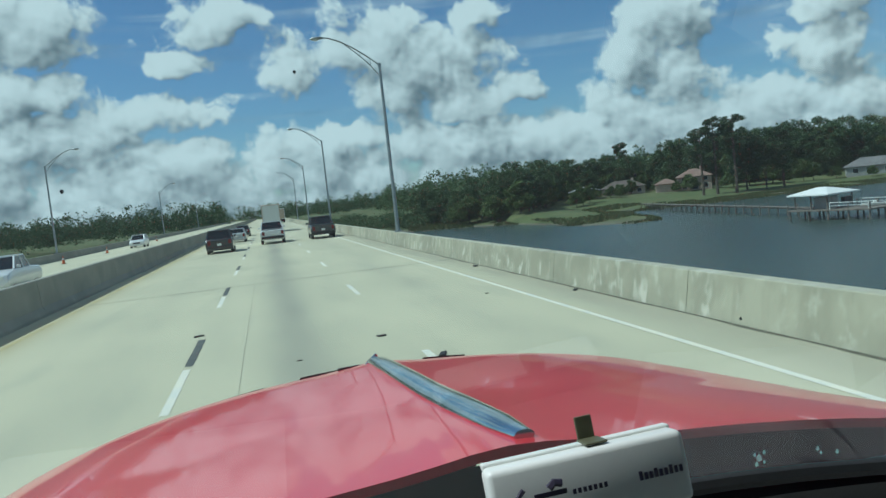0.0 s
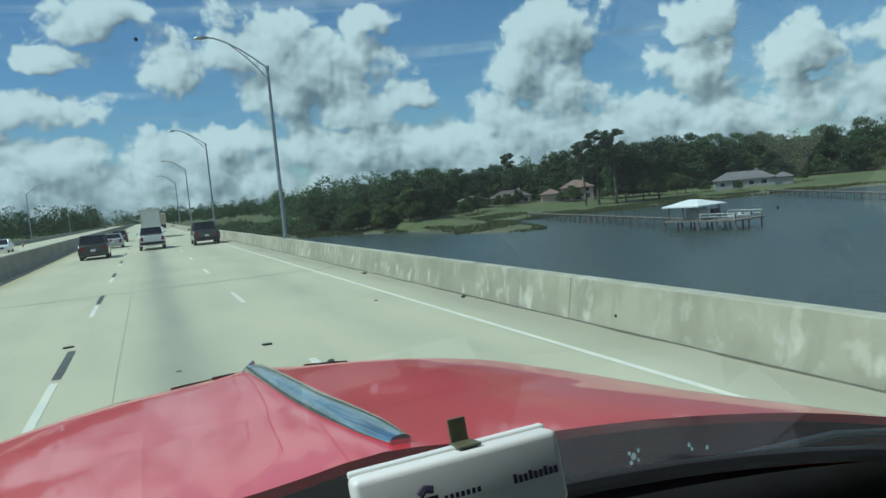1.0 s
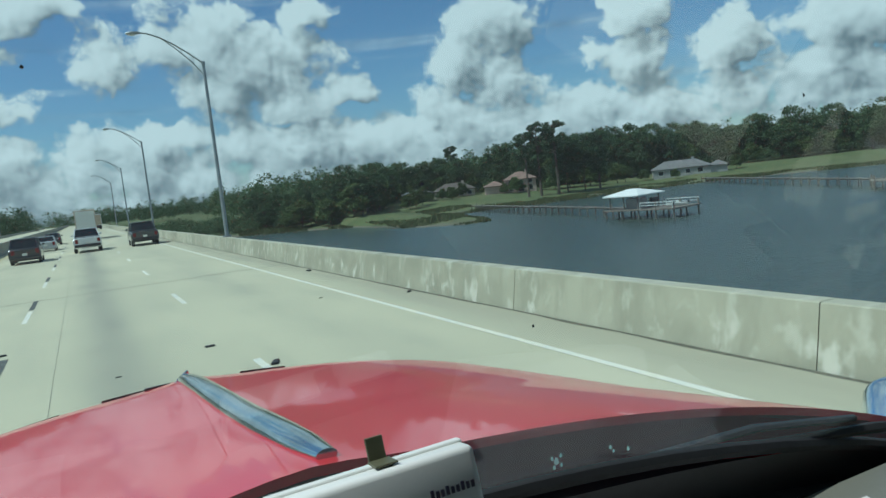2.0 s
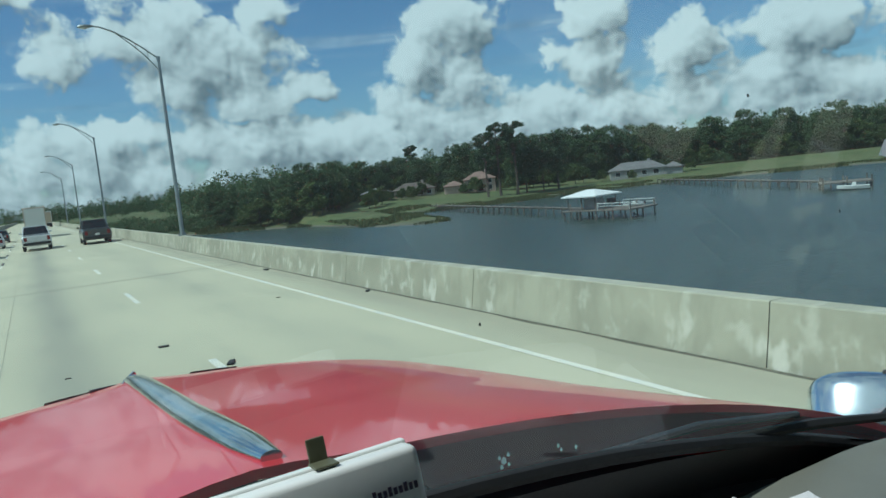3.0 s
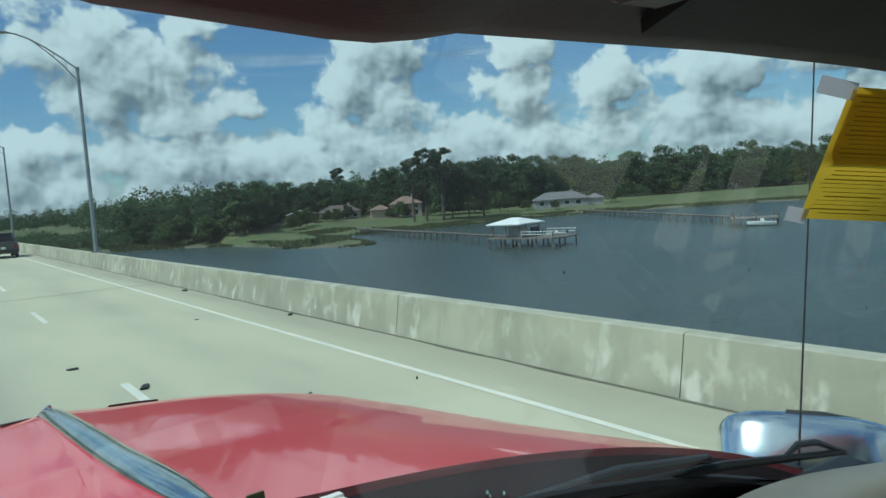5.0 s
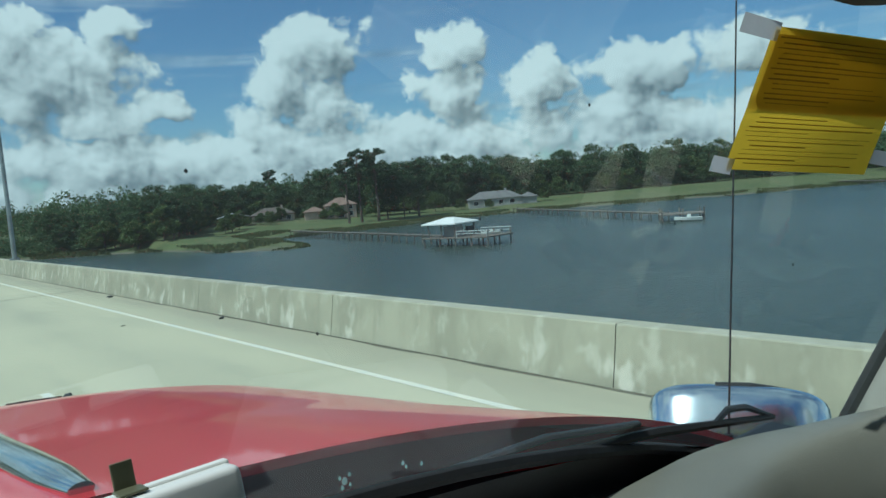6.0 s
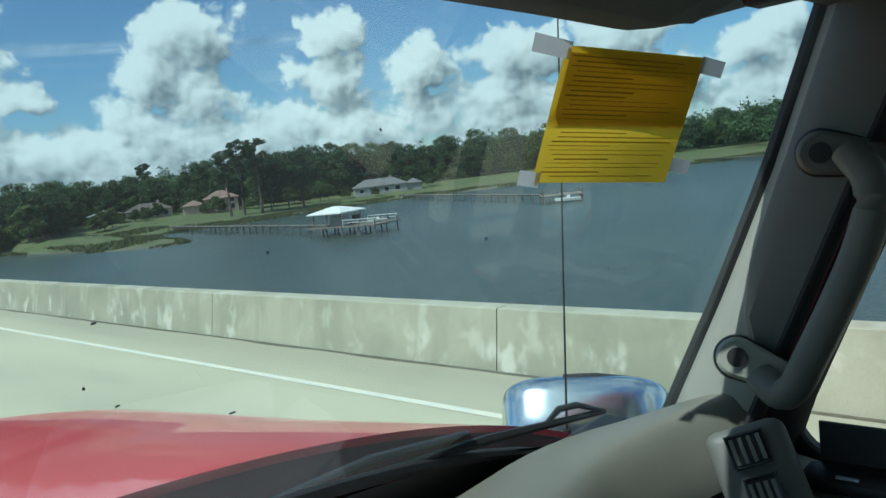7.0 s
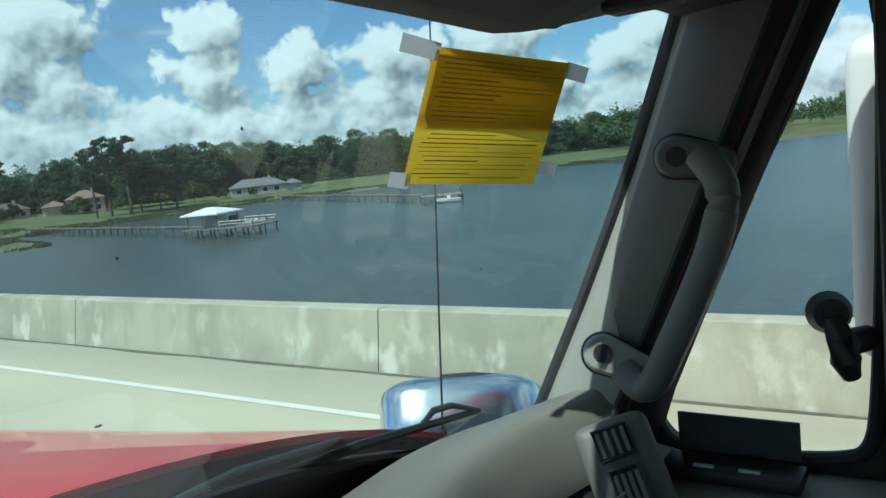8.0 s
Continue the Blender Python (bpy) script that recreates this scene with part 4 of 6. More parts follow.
# header trim with the folded visor over the windscreen
bm = bmesh.new()
prof = [(0.345, 2.612), (0.375, 2.613), (0.43, 2.645), (0.47, 2.78), (0.05, 2.80), (0.08, 2.72), (0.22, 2.645)]
LIFT = [(-0.9, 0.07), (-0.1, 0.046), (0.03, 0.022), (0.05, 0.016), (0.17, 0.006), (0.215, 0.005), (0.245, 0.014), (0.5, 0.014), (0.7, 0.009), (0.85, 0.003), (0.93, 0.010), (1.12, 0.042), (1.2, 0.06)]
rings = []
for x in steps(-0.86, 1.2, 72):
    lift = table(x, LIFT)
    rings.append([bm.verts.new((x, min(y, 0.385) if x > 0.6 else y, z + lift * (1 if z < 2.7 else 0.3))) for y, z in prof])
loft(bm, rings, True, True)
header = part("header_trim", bm, HEADER, truck, "dark moulded header trim over the windscreen", smooth=True)
for x0, x1, col in ((-0.7, 0.05, HEADER), (0.36, 0.90, HEADER)):
    bm = bmesh.new()
    sheet(bm, steps(x0, x1, 8), steps(0, 1, 5), lambda u, v: (u, 0.325 - 0.16 * v, 2.620 + 0.05 * v + table(u, LIFT)), 0.012)
    part("sun_visor", bm, col, header, "folded sun visor")
for x in (0.10, 0.30, 0.62, 0.93):
    part("visor_clip", box(bmesh.new(), (x - 0.02, 0.20, 2.622), (x + 0.02, 0.28, 2.65), 0.006), BLACK, header)

# right-hand pillar, with its grab handle
PIL_L = [(2.00, 0.618), (2.064, 0.586), (2.25, 0.492), (2.444, 0.402), (2.655, 0.318), (2.80, 0.262)]
PIL_R = [(1.96, 0.415), (2.075, 0.375), (2.405, 0.228), (2.646, 0.112), (2.80, 0.04)]
bm = bmesh.new()
rings = []
for z in steps(1.98, 2.80, 16):
    a, b = table(z, PIL_L), table(z, PIL_R)
    w = a - b
    rings.append([bm.verts.new(p) for p in [(1.335, a, z), (1.315, a - 0.02 * w, z), (1.292, a - 0.14 * w, z), (1.280, a - 0.36 * w, z), (1.281, a - 0.6 * w, z),
                                            (1.295, a - 0.8 * w, z), (1.325, a - 0.96 * w, z), (1.350, b, z), (1.42, b + 0.03, z), (1.42, a - 0.03, z)]])
loft(bm, rings, True, True)
pillar = part("windscreen_pillar", bm, GREY_TRIM, truck, "moulded grey windscreen pillar", smooth=True)
bm = bmesh.new()
rings = []
for z in steps(2.10, 2.74, 16):
    a, b = table(z, PIL_L), table(z, PIL_R)
    w = a - b
    k = table(z, [(2.10, 0.80), (2.16, 0.52), (2.22, 0.32), (2.30, 0.17), (2.42, 0.12), (2.74, 0.10)])
    o = 0.068 * max(0.0, 0.36 - k)
    rings.append([bm.verts.new(p) for p in [(1.2765 + o, a - k * w, z), (1.270 + 0.8 * o, a - (k + 0.04) * w, z), (1.268, a - max(0.36, k + 0.05) * w, z), (1.270, a - max(0.66, k + 0.06) * w, z), (1.278, a - 0.86 * w, z), (1.32, a - 1.0 * w, z), (1.33, a - 0.7 * w, z)]])
loft(bm, rings, True, True)
part("pillar_insert", bm, MID_TRIM, pillar, "dark plastic insert behind the handle", smooth=True)
bm2 = bmesh.new()
tube(bm2, [(1.325, table(z, PIL_L) + 0.006, z) for z in steps(2.0, 2.78, 10)], 0.013, 8)
part("windscreen_edge_seal", bm2, RUBBER, pillar, "black rubber edge of the windscreen")
# black door seals and a red edge between pillar and door glass
bm = bmesh.new()
rings = []
for z in steps(1.98, 2.80, 16):
    a, b = table(z, PIL_L), table(z, PIL_R)
    w = a - b
    rings.append([bm.verts.new(p) for p in [(1.279, a - 0.66 * w, z), (1.268, a - 0.72 * w, z), (1.272, a - 0.80 * w, z), (1.300, a - 0.97 * w, z), (1.338, b - 0.006, z), (1.36, b + 0.01, z), (1.345, a - 0.68 * w, z)]])
loft(bm, rings, True, True)
part("door_seal_strip", bm, RUBBER, pillar, "black rubber door seal", smooth=True)
for k, r, mat in ((0.79, 0.0016, DARK_RED), (0.70, 0.007, RUBBER)):
    part("seal_bead" if mat is RUBBER else "red_door_edge", tube(bmesh.new(), [(1.2685 + 0.16 * max(0, k - 0.8), table(z, PIL_L) - k * (table(z, PIL_L) - table(z, PIL_R)), z)
         for z in steps(2.0, 2.78, 12)], r, 6), mat, pillar)
part("pillar_cap", box(bmesh.new(), (1.20, 0.02, 2.66), (1.40, 0.34, 2.80), 0.03), DARK_TRIM, pillar, "dark cap at the pillar's head", smooth=True)
handle_path = [(1.285, 0.318, 2.463), (1.250, 0.300, 2.466), (1.222, 0.262, 2.460), (1.200, 0.224, 2.412), (1.196, 0.245, 2.33),
               (1.193, 0.280, 2.25), (1.190, 0.318, 2.17), (1.190, 0.338, 2.128), (1.198, 0.362, 2.112), (1.215, 0.395, 2.135), (1.245, 0.425, 2.16), (1.27, 0.435, 2.168)]
bm = bmesh.new()
bend = [Vector((x, y + 0.010, z + (2.5 - z) * 0.03)) for x, y, z in handle_path[2:-2]]
for _ in range(2):
    # round the corners off
    bend = [bend[0]] + [a.lerp(b, k) for a, b in zip(bend, bend[1:]) for k in (0.25, 0.75)] + [bend[-1]]
tube(bm, bend, 0.0225, 12)
handle = part("grab_handle", bm, MID_TRIM, pillar, "moulded grey grab handle", smooth=True)
for c in ((1.240, 0.311, 2.460), (1.212, 0.434, 2.172)):
    away = (Vector(c) - Vector((0.14, -0.01, 2.5))).normalized()
    m = look(Vector(c), Vector(c) + away, 0)
    tail = Vector((0.058, -0.012, -0.008)) if c[2] > 2.3 else Vector((0.050, -0.024, -0.006))
    # each boss gets a black ring behind it, drawn in for the shade
    for mat, grow, lift, name in ((BLACK, 1.12, -0.012, "shadow_gap"), (GREY_TRIM, 1.0, 0.0, "handle_boss")):
        bm = bmesh.new()
        rings = []
        for dz, k in ((-0.030, 1.04), (-0.004, 1.0), (0.003, 0.94), (0.006, 0.82)):
            ring = []
            for a in range(28):
                p = Vector((math.cos(a * math.pi / 14), math.sin(a * math.pi / 14), 0))
                along = p.dot(tail.normalized())
                far = min(1.0, max(0.0, along * 2.5))
                ring.append(bm.verts.new(m @ (p * 0.030 * k * grow * (1 - 0.2 * far) + tail * far + Vector((0, 0, dz + lift)))))
            rings.append(ring)
        loft(bm, rings, True, True)
        # lower boss paler, upper darker: sun and shade put into the colour
        part(name, bm, mat if mat is BLACK or c[2] < 2.3 else MID_TRIM, handle, smooth=True)
    bm = bmesh.new()
    rod(bm, Vector(c) - away * 0.0075, Vector(c) + away * 0.004, 0.0145, 0.0145, 16)
    part("bolt_recess", bm, BLACK, handle, "dark bolt recess")

# passenger door with its front quarter window
door = part("door", box(bmesh.new(), (1.30, -1.1, 1.06), (1.40, 0.42, 1.968), 0.02), GREY_TRIM, truck, "grey moulded passenger door")
bm = bmesh.new()
sheet(bm, steps(-1.1, 0.40, 14), steps(0, 1, 5), lambda y, v: (1.10 + 0.22 * v, y, 1.944 + 0.028 * math.sin(v * math.pi / 2) + (0.02 if y > 0.33 else 0)), 0.05)
part("door_ledge", bm, GREY_TRIM, door, "grey ledge under the window", smooth=True)
part("divider_bar", box(bmesh.new(), (1.30, -0.03, 1.965), (1.40, 0.067, 2.80), 0.012), BLACK, door, "black window divider bar")
part("door_top", box(bmesh.new(), (1.31, -1.1, 2.76), (1.42, 0.06, 2.86), 0.015), DARK_TRIM, door)
part("rear_post", box(bmesh.new(), (1.30, -1.6, 1.06), (1.42, -1.02, 2.86), 0.02), LINING, truck)
win = [(0.385, 2.03), (0.372, 1.992), (0.345, 1.970), (0.312, 1.960), (0.20, 1.968), (0.125, 1.980), (0.096, 2.000), (0.085, 2.05), (0.072, 2.30), (0.062, 2.70),
       (0.090, 2.70), (0.150, 2.54), (0.22, 2.40), (0.32, 2.16)]
win = [(y + (0.021 if y > 0.13 or (z > 2.6 and y > 0.08) else -0.006) - 0.004 * (z - 2.0), z + 0.014 - 0.05 * max(0, z - 2.1)) for y, z in win]
for _ in range(2):
    win = [(p[0] + (q[0] - p[0]) * k, p[1] + (q[1] - p[1]) * k) for p, q in zip(win, win[1:] + win[:1]) for k in (0.25, 0.75)]
bm = bmesh.new()
tube(bm, [(1.335, y, z) for y, z in win] + [(1.335, *win[0])], 0.011, 8)
part("quarter_window_seal", bm, RUBBER, door, "black rubber window seal")
cy, cz = sum(p[0] for p in win) / len(win), sum(p[1] for p in win) / len(win)
bm = bmesh.new()
rings = []
for grow, x in ((0.0, 1.338), (0.05, 1.338), (0.05, 1.372), (0.0, 1.372)):
    ring = []
    for y, z in win:
        d = Vector((y - cy, (z - cz) * 0.5))
        d = d.normalized() * grow
        ring.append(bm.verts.new((x, y + d.x, z + d.y)))
    rings.append(ring)
loft(bm, rings + rings[:1], True)
part("quarter_window_frame", bm, BLACK, door, "black frame with rounded corners")
bm = bmesh.new()
bm.faces.new([bm.verts.new((1.345, y, z)) for y, z in win])
pane = part("quarter_window_pane", bm, GLASS, door, "clear quarter window")
pane.visible_shadow = False
bm = bmesh.new()
bm.faces.new([bm.verts.new(p) for p in ((1.35, -1.05, 1.95), (1.35, 0.0, 1.95), (1.35, 0.0, 2.78), (1.35, -1.05, 2.78))])
pane = part("door_window_pane", bm, GLASS, door, "clear door window")
pane.visible_shadow = False
# the driver's side, mirrored in plain form
left = part("driver_door", box(bmesh.new(), (-1.0, -1.1, 1.06), (-0.9, 0.42, 1.955), 0.02), GREY_TRIM, truck)
bm = bmesh.new()
rings = []
for z in steps(1.96, 2.80, 10):
    a, b = table(z, PIL_L), table(z, PIL_R)
    rings.append([bm.verts.new(p) for p in [(-0.93, a, z), (-0.88, (a + b) / 2, z), (-0.95, b, z), (-1.02, b + 0.03, z), (-1.02, a - 0.03, z)]])
loft(bm, rings, True, True)
part("driver_pillar", bm, GREY_TRIM, truck, smooth=True)
part("driver_rear_post", box(bmesh.new(), (-1.02, -1.6, 1.06), (-0.9, -1.02, 2.86), 0.02), LINING, truck)

# dashboard
def dash_point(u, v):
    x = -0.88 + 2.17 * u
    zb = table(x, [(-0.9, 1.985), (0.2, 2.01), (0.6, 2.03), (0.8, 2.04), (1.05, 2.04), (1.2, 2.045), (1.3, 2.06)])
    front = screen_y(x, zb) - 0.04
    # back edge drawn forward at the right, where shade lies on the dash
    back = table(x, [(-0.9, 0.28), (0.5, 0.29), (0.74, 0.35), (0.88, 0.50), (1.05, 0.53), (1.18, 0.50), (1.3, 0.42)])
    y = front + (back - front) * v
    roll = max(0.0, (v - 0.62) / 0.38)
    z = zb + 0.012 * math.sin(v * math.pi) - 0.10 * roll ** 2.2
    z += 0.035 * max(0.0, (x - 1.0) / 0.3) * v
    return (x, y, z)


bm = bmesh.new()
sheet(bm, steps(0, 1, 50), steps(0, 1, 18), dash_point, 0.02)
dash = part("dashboard", bm, DASH_TRIM, truck, "grey padded dashboard top", smooth=True)
# dark plastic face, its tone also standing in for the shade there
bm = bmesh.new()
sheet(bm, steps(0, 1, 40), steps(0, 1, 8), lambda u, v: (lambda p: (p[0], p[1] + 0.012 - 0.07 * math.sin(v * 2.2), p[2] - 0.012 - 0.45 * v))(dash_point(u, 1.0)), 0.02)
part("dashboard_face", bm, DARK_TRIM, dash, "dark plastic dashboard face, in place of shade")
EYE = Vector((0.14, -0.015, 2.5))


def facing(c, roll=0.0):
    """A pose at c whose z axis points to the seat, x to the right."""
    c = Vector(c)
    return look(c, c + (c - EYE), roll)


bm = bmesh.new()
box(bm, (-0.060, -0.17, -0.12), (0.050, 0.040, -0.004), 0.018, facing((1.125, 0.383, 2.066), 17), 3)
pod = part("vent_pod", bm, MID_TRIM, dash, "moulded grey housing round the air vents", smooth=True)
for c, w, h in (((1.118, 0.390, 2.072), 0.024, 0.021), ((1.088, 0.352, 2.008), 0.020, 0.042)):
    m = facing(c, 17)
    bm = bmesh.new()
    box(bm, (-w, -h, -0.012), (w, h, 0.0), 0.003, m)
    vent = part("air_vent", bm, BLACK, pod, "black slatted air vent")
    for k in range(4):
        xx = -w + w * 2 * (k + 0.5) / 4
        part("vent_slat", box(bmesh.new(), (xx - 0.003, -h * 0.85, -0.004), (xx + 0.003, h * 0.85, 0.004), 0.001, m), DASH_TRIM, vent)
    bm = bmesh.new()
    q = [m @ Vector(p) for p in ((-w, -h, 0.001), (w, -h, 0.001), (w, h, 0.001), (-w, h, 0.001), (-w, -h, 0.001))]
    tube(bm, q, 0.003, 6)
    part("vent_frame", bm, DARK_TRIM, vent)

# pale outline decal on the dashboard's face
for pts in ([(0.911, 0.392, 2.072), (0.900, 0.391, 2.051), (0.913, 0.364, 2.049), (0.911, 0.392, 2.072)], [(0.936, 0.357, 2.040), (0.950, 0.344, 2.055), (0.971, 0.318, 2.076), (0.959, 0.327, 2.058), (0.946, 0.334, 2.040)]):
    part("outline_decal", tube(bmesh.new(), pts, 0.0014, 5), GREY_TRIM, dash, "pale outline decal")

# wipers
def wiper(name, tip, elbow, root):
    w = part(name, tube(bmesh.new(), [root, Vector(root).lerp(Vector(elbow), 0.5) + Vector((0, 0, 0.012)), elbow], [0.007, 0.008, 0.007], 8, 0.7), BLACK, truck, "black wiper arm", smooth=True)
    a, b = Vector(elbow).lerp(Vector(root), 0.75), Vector(tip)
    part("wiper_blade", tube(bmesh.new(), [a + Vector((0, -0.006, -0.006)), a.lerp(b, 0.5) + Vector((0, 0, 0.004)), b], [0.006, 0.008, 0.005], 6), RUBBER, w)
    bm = bmesh.new()
    tube(bm, [a.lerp(b, 0.72), a.lerp(b, 0.8) + Vector((0, 0.004, 0.022)), a.lerp(b, 0.88) + Vector((0, 0.004, 0.022)), b], [0.004, 0.006, 0.006, 0.004], 6)
    part("wiper_yoke", bm, BLACK, w)
    return w


wiper("wiper", (1.268, 0.705, 2.034), (0.92, 0.722, 2.110), (0.57, 0.745, 2.136))
wiper("wiper", (0.10, 0.79, 2.125), (-0.25, 0.79, 2.115), (-0.60, 0.74, 2.08))
# radio aerial
bm = bmesh.new()
tube(bm, [(1.28, 0.80, 1.96), (1.312, 0.80, 2.2), (1.368, 0.80, 2.6), (1.45, 0.80, 3.25)], [0.0026, 0.0021, 0.0018, 0.0014], 6)
aerial = part("radio_aerial", bm, BLACK, truck, "thin black whip aerial")
part("aerial_base", rod(bmesh.new(), (1.276, 0.80, 1.91), (1.281, 0.80, 1.98), 0.014, 0.008, 10), RUBBER, aerial)

# chrome-backed mirror on the wing
c = Vector((1.669, 1.012, 1.862))
m = facing(c, -3) @ pose(0, 0, 0, -18)
bm = bmesh.new()
bmesh.ops.create_uvsphere(bm, u_segments=32, v_segments=18, radius=1.0)
for v in bm.verts:
    x, y, z = v.co
    v.co = Vector((math.copysign(abs(x) ** 0.55, x) * 0.205, math.copysign(abs(y) ** 0.6, y) * (0.076 if y > 0 else 0.15), math.copysign(abs(z) ** 0.8, z) * 0.10))
bmesh.ops.transform(bm, matrix=m, verts=bm.verts)
wing = part("wing_mirror", bm, SATIN, truck, "rounded chrome mirror housing on the wing", smooth=True)
part("mirror_stalk", rod(bmesh.new(), (1.48, 1.12, 1.45), (1.62, 1.05, 1.78), 0.022, seg=10), BLACK, wing)
part("mirror_foot", box(bmesh.new(), (1.25, 1.08, 1.40), (1.54, 1.17, 1.48), 0.01), BLACK, wing)
bm = bmesh.new()
tube(bm, [m @ Vector(p) for p in ((-0.05, 0.062, 0.075), (0.03, 0.066, 0.07), (0.11, 0.06, 0.06))], 0.006, 6)
part("mirror_trim", bm, BLACK, wing)

# tall door mirror outside the quarter window
mir = part("door_mirror", box(bmesh.new(), (1.70, 0.045, 2.03), (1.92, 0.145, 2.63), 0.045, None, 4), WHITE_PLASTIC, truck, "tall white door mirror housing", smooth=True)
part("mirror_arm", tube(bmesh.new(), [(1.40, 0.02, 2.72), (1.6, 0.04, 2.75), (1.80, 0.07, 2.72), (1.81, 0.08, 2.58)], 0.016), CHROME, mir)
part("mirror_arm", tube(bmesh.new(), [(1.40, 0.02, 1.90), (1.6, 0.04, 1.88), (1.80, 0.08, 1.92), (1.81, 0.09, 2.06)], 0.016), CHROME, mir)

# outer skin, nose and fittings of the truck
for side, x0, x1 in ((-1, -1.075, -1.03), (1, 1.43, 1.46)):
    part("door_skin", box(bmesh.new(), (x0, -1.1, 1.0), (x1, 0.62, 1.93), 0.012), RED, truck, "red outer door panel", smooth=True)
    part("side_skin", box(bmesh.new(), (x0, -1.68, 1.0), (x1, -1.11, 2.94), 0.012), RED, truck, smooth=True)
    step_ = part("entry_step", box(bmesh.new(), (min(x0, x1 + side * 0.02), -0.9, 0.42), (max(x1, x0 + 0.08), 0.5, 0.95), 0.02), BRUSHED, truck)
    part("fuel_tank", rod(bmesh.new(), (MID + side * 0.95, -1.9, 0.72), (MID + side * 0.95, -1.0, 0.72), 0.3, seg=24), CHROME, truck, "polished fuel tank", smooth=True)
part("back_skin", box(bmesh.new(), (-1.06, -1.72, 1.0), (1.45, -1.67, 2.94), 0.012), RED, truck)
part("front_bumper", box(bmesh.new(), (MID - 1.12, 2.95, 0.42), (MID + 1.12, 3.12, 0.82), 0.05, None, 3), CHROME, truck, "chrome front bumper", smooth=True)
grille = part("grille", box(bmesh.new(), (MID - 0.48, 2.93, 0.86), (MID + 0.48, 3.03, 1.50), 0.04), CHROME, truck, "chrome grille surround")
for k in range(9):
    part("grille_bar", box(bmesh.new(), (MID - 0.42, 3.03, 0.92 + 0.062 * k), (MID + 0.42, 3.045, 0.95 + 0.062 * k), 0.004), BLACK, grille)
for side in (-1, 1):
    lampb = part("headlight", box(bmesh.new(), (MID + side * 0.74 - 0.16, 2.86, 0.90), (MID + side * 0.74 + 0.16, 3.0, 1.14), 0.04), CHROME, truck, "headlight")
    part("headlight_lens", box(bmesh.new(), (MID + side * 0.74 - 0.13, 3.0, 0.93), (MID + side * 0.74 + 0.13, 3.012, 1.11), 0.004), WHITE_PLASTIC, lampb)
    part("exhaust_stack", rod(bmesh.new(), (MID + side * 1.12, -1.85, 1.0), (MID + side * 1.12, -1.85, 3.4), 0.07, seg=16), CHROME, truck, "chrome exhaust stack", smooth=True)
part("fifth_wheel", box(bmesh.new(), (MID - 0.4, -3.0, 1.06), (MID + 0.4, -2.2, 1.16), 0.03), BLACK, truck)

# ---- loose things in the cab ----
# toll transponder behind the windscreen
tag = thing("toll_transponder", "white plastic toll transponder box behind the windscreen", "transponder")
c = Vector((0.173, 0.572, 2.252))
m = look(c, c + Vector((0.06, 1.0, -0.16)), 3.0) @ Matrix.Scale(0.80, 4)
bm = bmesh.new()
box(bm, (-0.106, -0.036, -0.02), (0.106, 0.036, 0.014), 0.007, m, 3)
part("case", bm, WHITE_PLASTIC, tag, smooth=True)
part("case_lip", box(bmesh.new(), (-0.104, 0.031, -0.026), (0.104, 0.039, -0.012), 0.002, m), WHITE_PLASTIC, tag)
bm = bmesh.new()
box(bm, (-0.062, 0.000, 0.0142), (-0.028, 0.005, 0.0150), 0.0, m)
tube(bm, [m @ Vector(p) for p in ((-0.046, 0.008, 0.0145), (-0.040, 0.013, 0.0145), (-0.032, 0.011, 0.0145))], 0.0034, 6)
part("printed_mark", bm, DARK_INK, tag, "dark printed mark")
bm = bmesh.new()
for k in range(7):
    box(bm, (-0.022 + k * 0.0056, -0.003, 0.0142), (-0.0185 + k * 0.0056, 0.002, 0.0149), 0, m)
part("printed_bars", bm, DARK_INK, tag)
bm = bmesh.new()
for k in range(9):
    box(bm, (0.050 + k * 0.0055, -0.005, 0.0142), (0.0536 + k * 0.0055, 0.002 + 0.002 * (k % 3 == 0), 0.0149), 0, m)
part("printed_bars", bm, DARK_INK, tag)
bm = bmesh.new()
tube(bm, [m @ Vector(p) for p in ((-0.072, 0.012, 0.0145), (-0.079, 0.005, 0.0145), (-0.079, -0.008, 0.0145), (-0.072, -0.016, 0.0145))], 0.0022, 6)
part("printed_arc", bm, DARK_INK, tag)
# unseen backing, added so the case's mirror image stays dark
part("adhesive_pad", box(bmesh.new(), (-0.105, -0.035, -0.0228), (0.105, 0.0305, -0.0203), 0.0, m), BLACK, tag, "black backing added to darken its mirror image")
part("clip", box(bmesh.new(), (0.006, 0.034, -0.030), (0.025, 0.064, -0.026), 0.001, m), OLIVE, tag, "olive plastic mounting clip")
part("clip_foot", box(bmesh.new(), (0.004, 0.038, -0.028), (0.028, 0.0405, 0.004), 0.001, m), OLIVE, tag)

# notice taped to the windscreen
P_TL, P_TR, P_BL, P_BR = (Vector(p) for p in ((0.919, 0.489, 2.626), (1.169, 0.429, 2.606), (0.947, 0.580, 2.466), (1.139, 0.489, 2.442)))


def on_notice(u, v, lift=0.0):
    """u across from the left, v down from the top."""
    p = P_TL.lerp(P_TR, u).lerp(P_BL.lerp(P_BR, u), v)
    toward = (EYE - p).normalized()
    wave = 0.004 * math.sin(u * 5 + v * 3) + 0.006 * math.exp(-((v - 0.56) / 0.05) ** 2)
    return p + toward * (lift + wave)


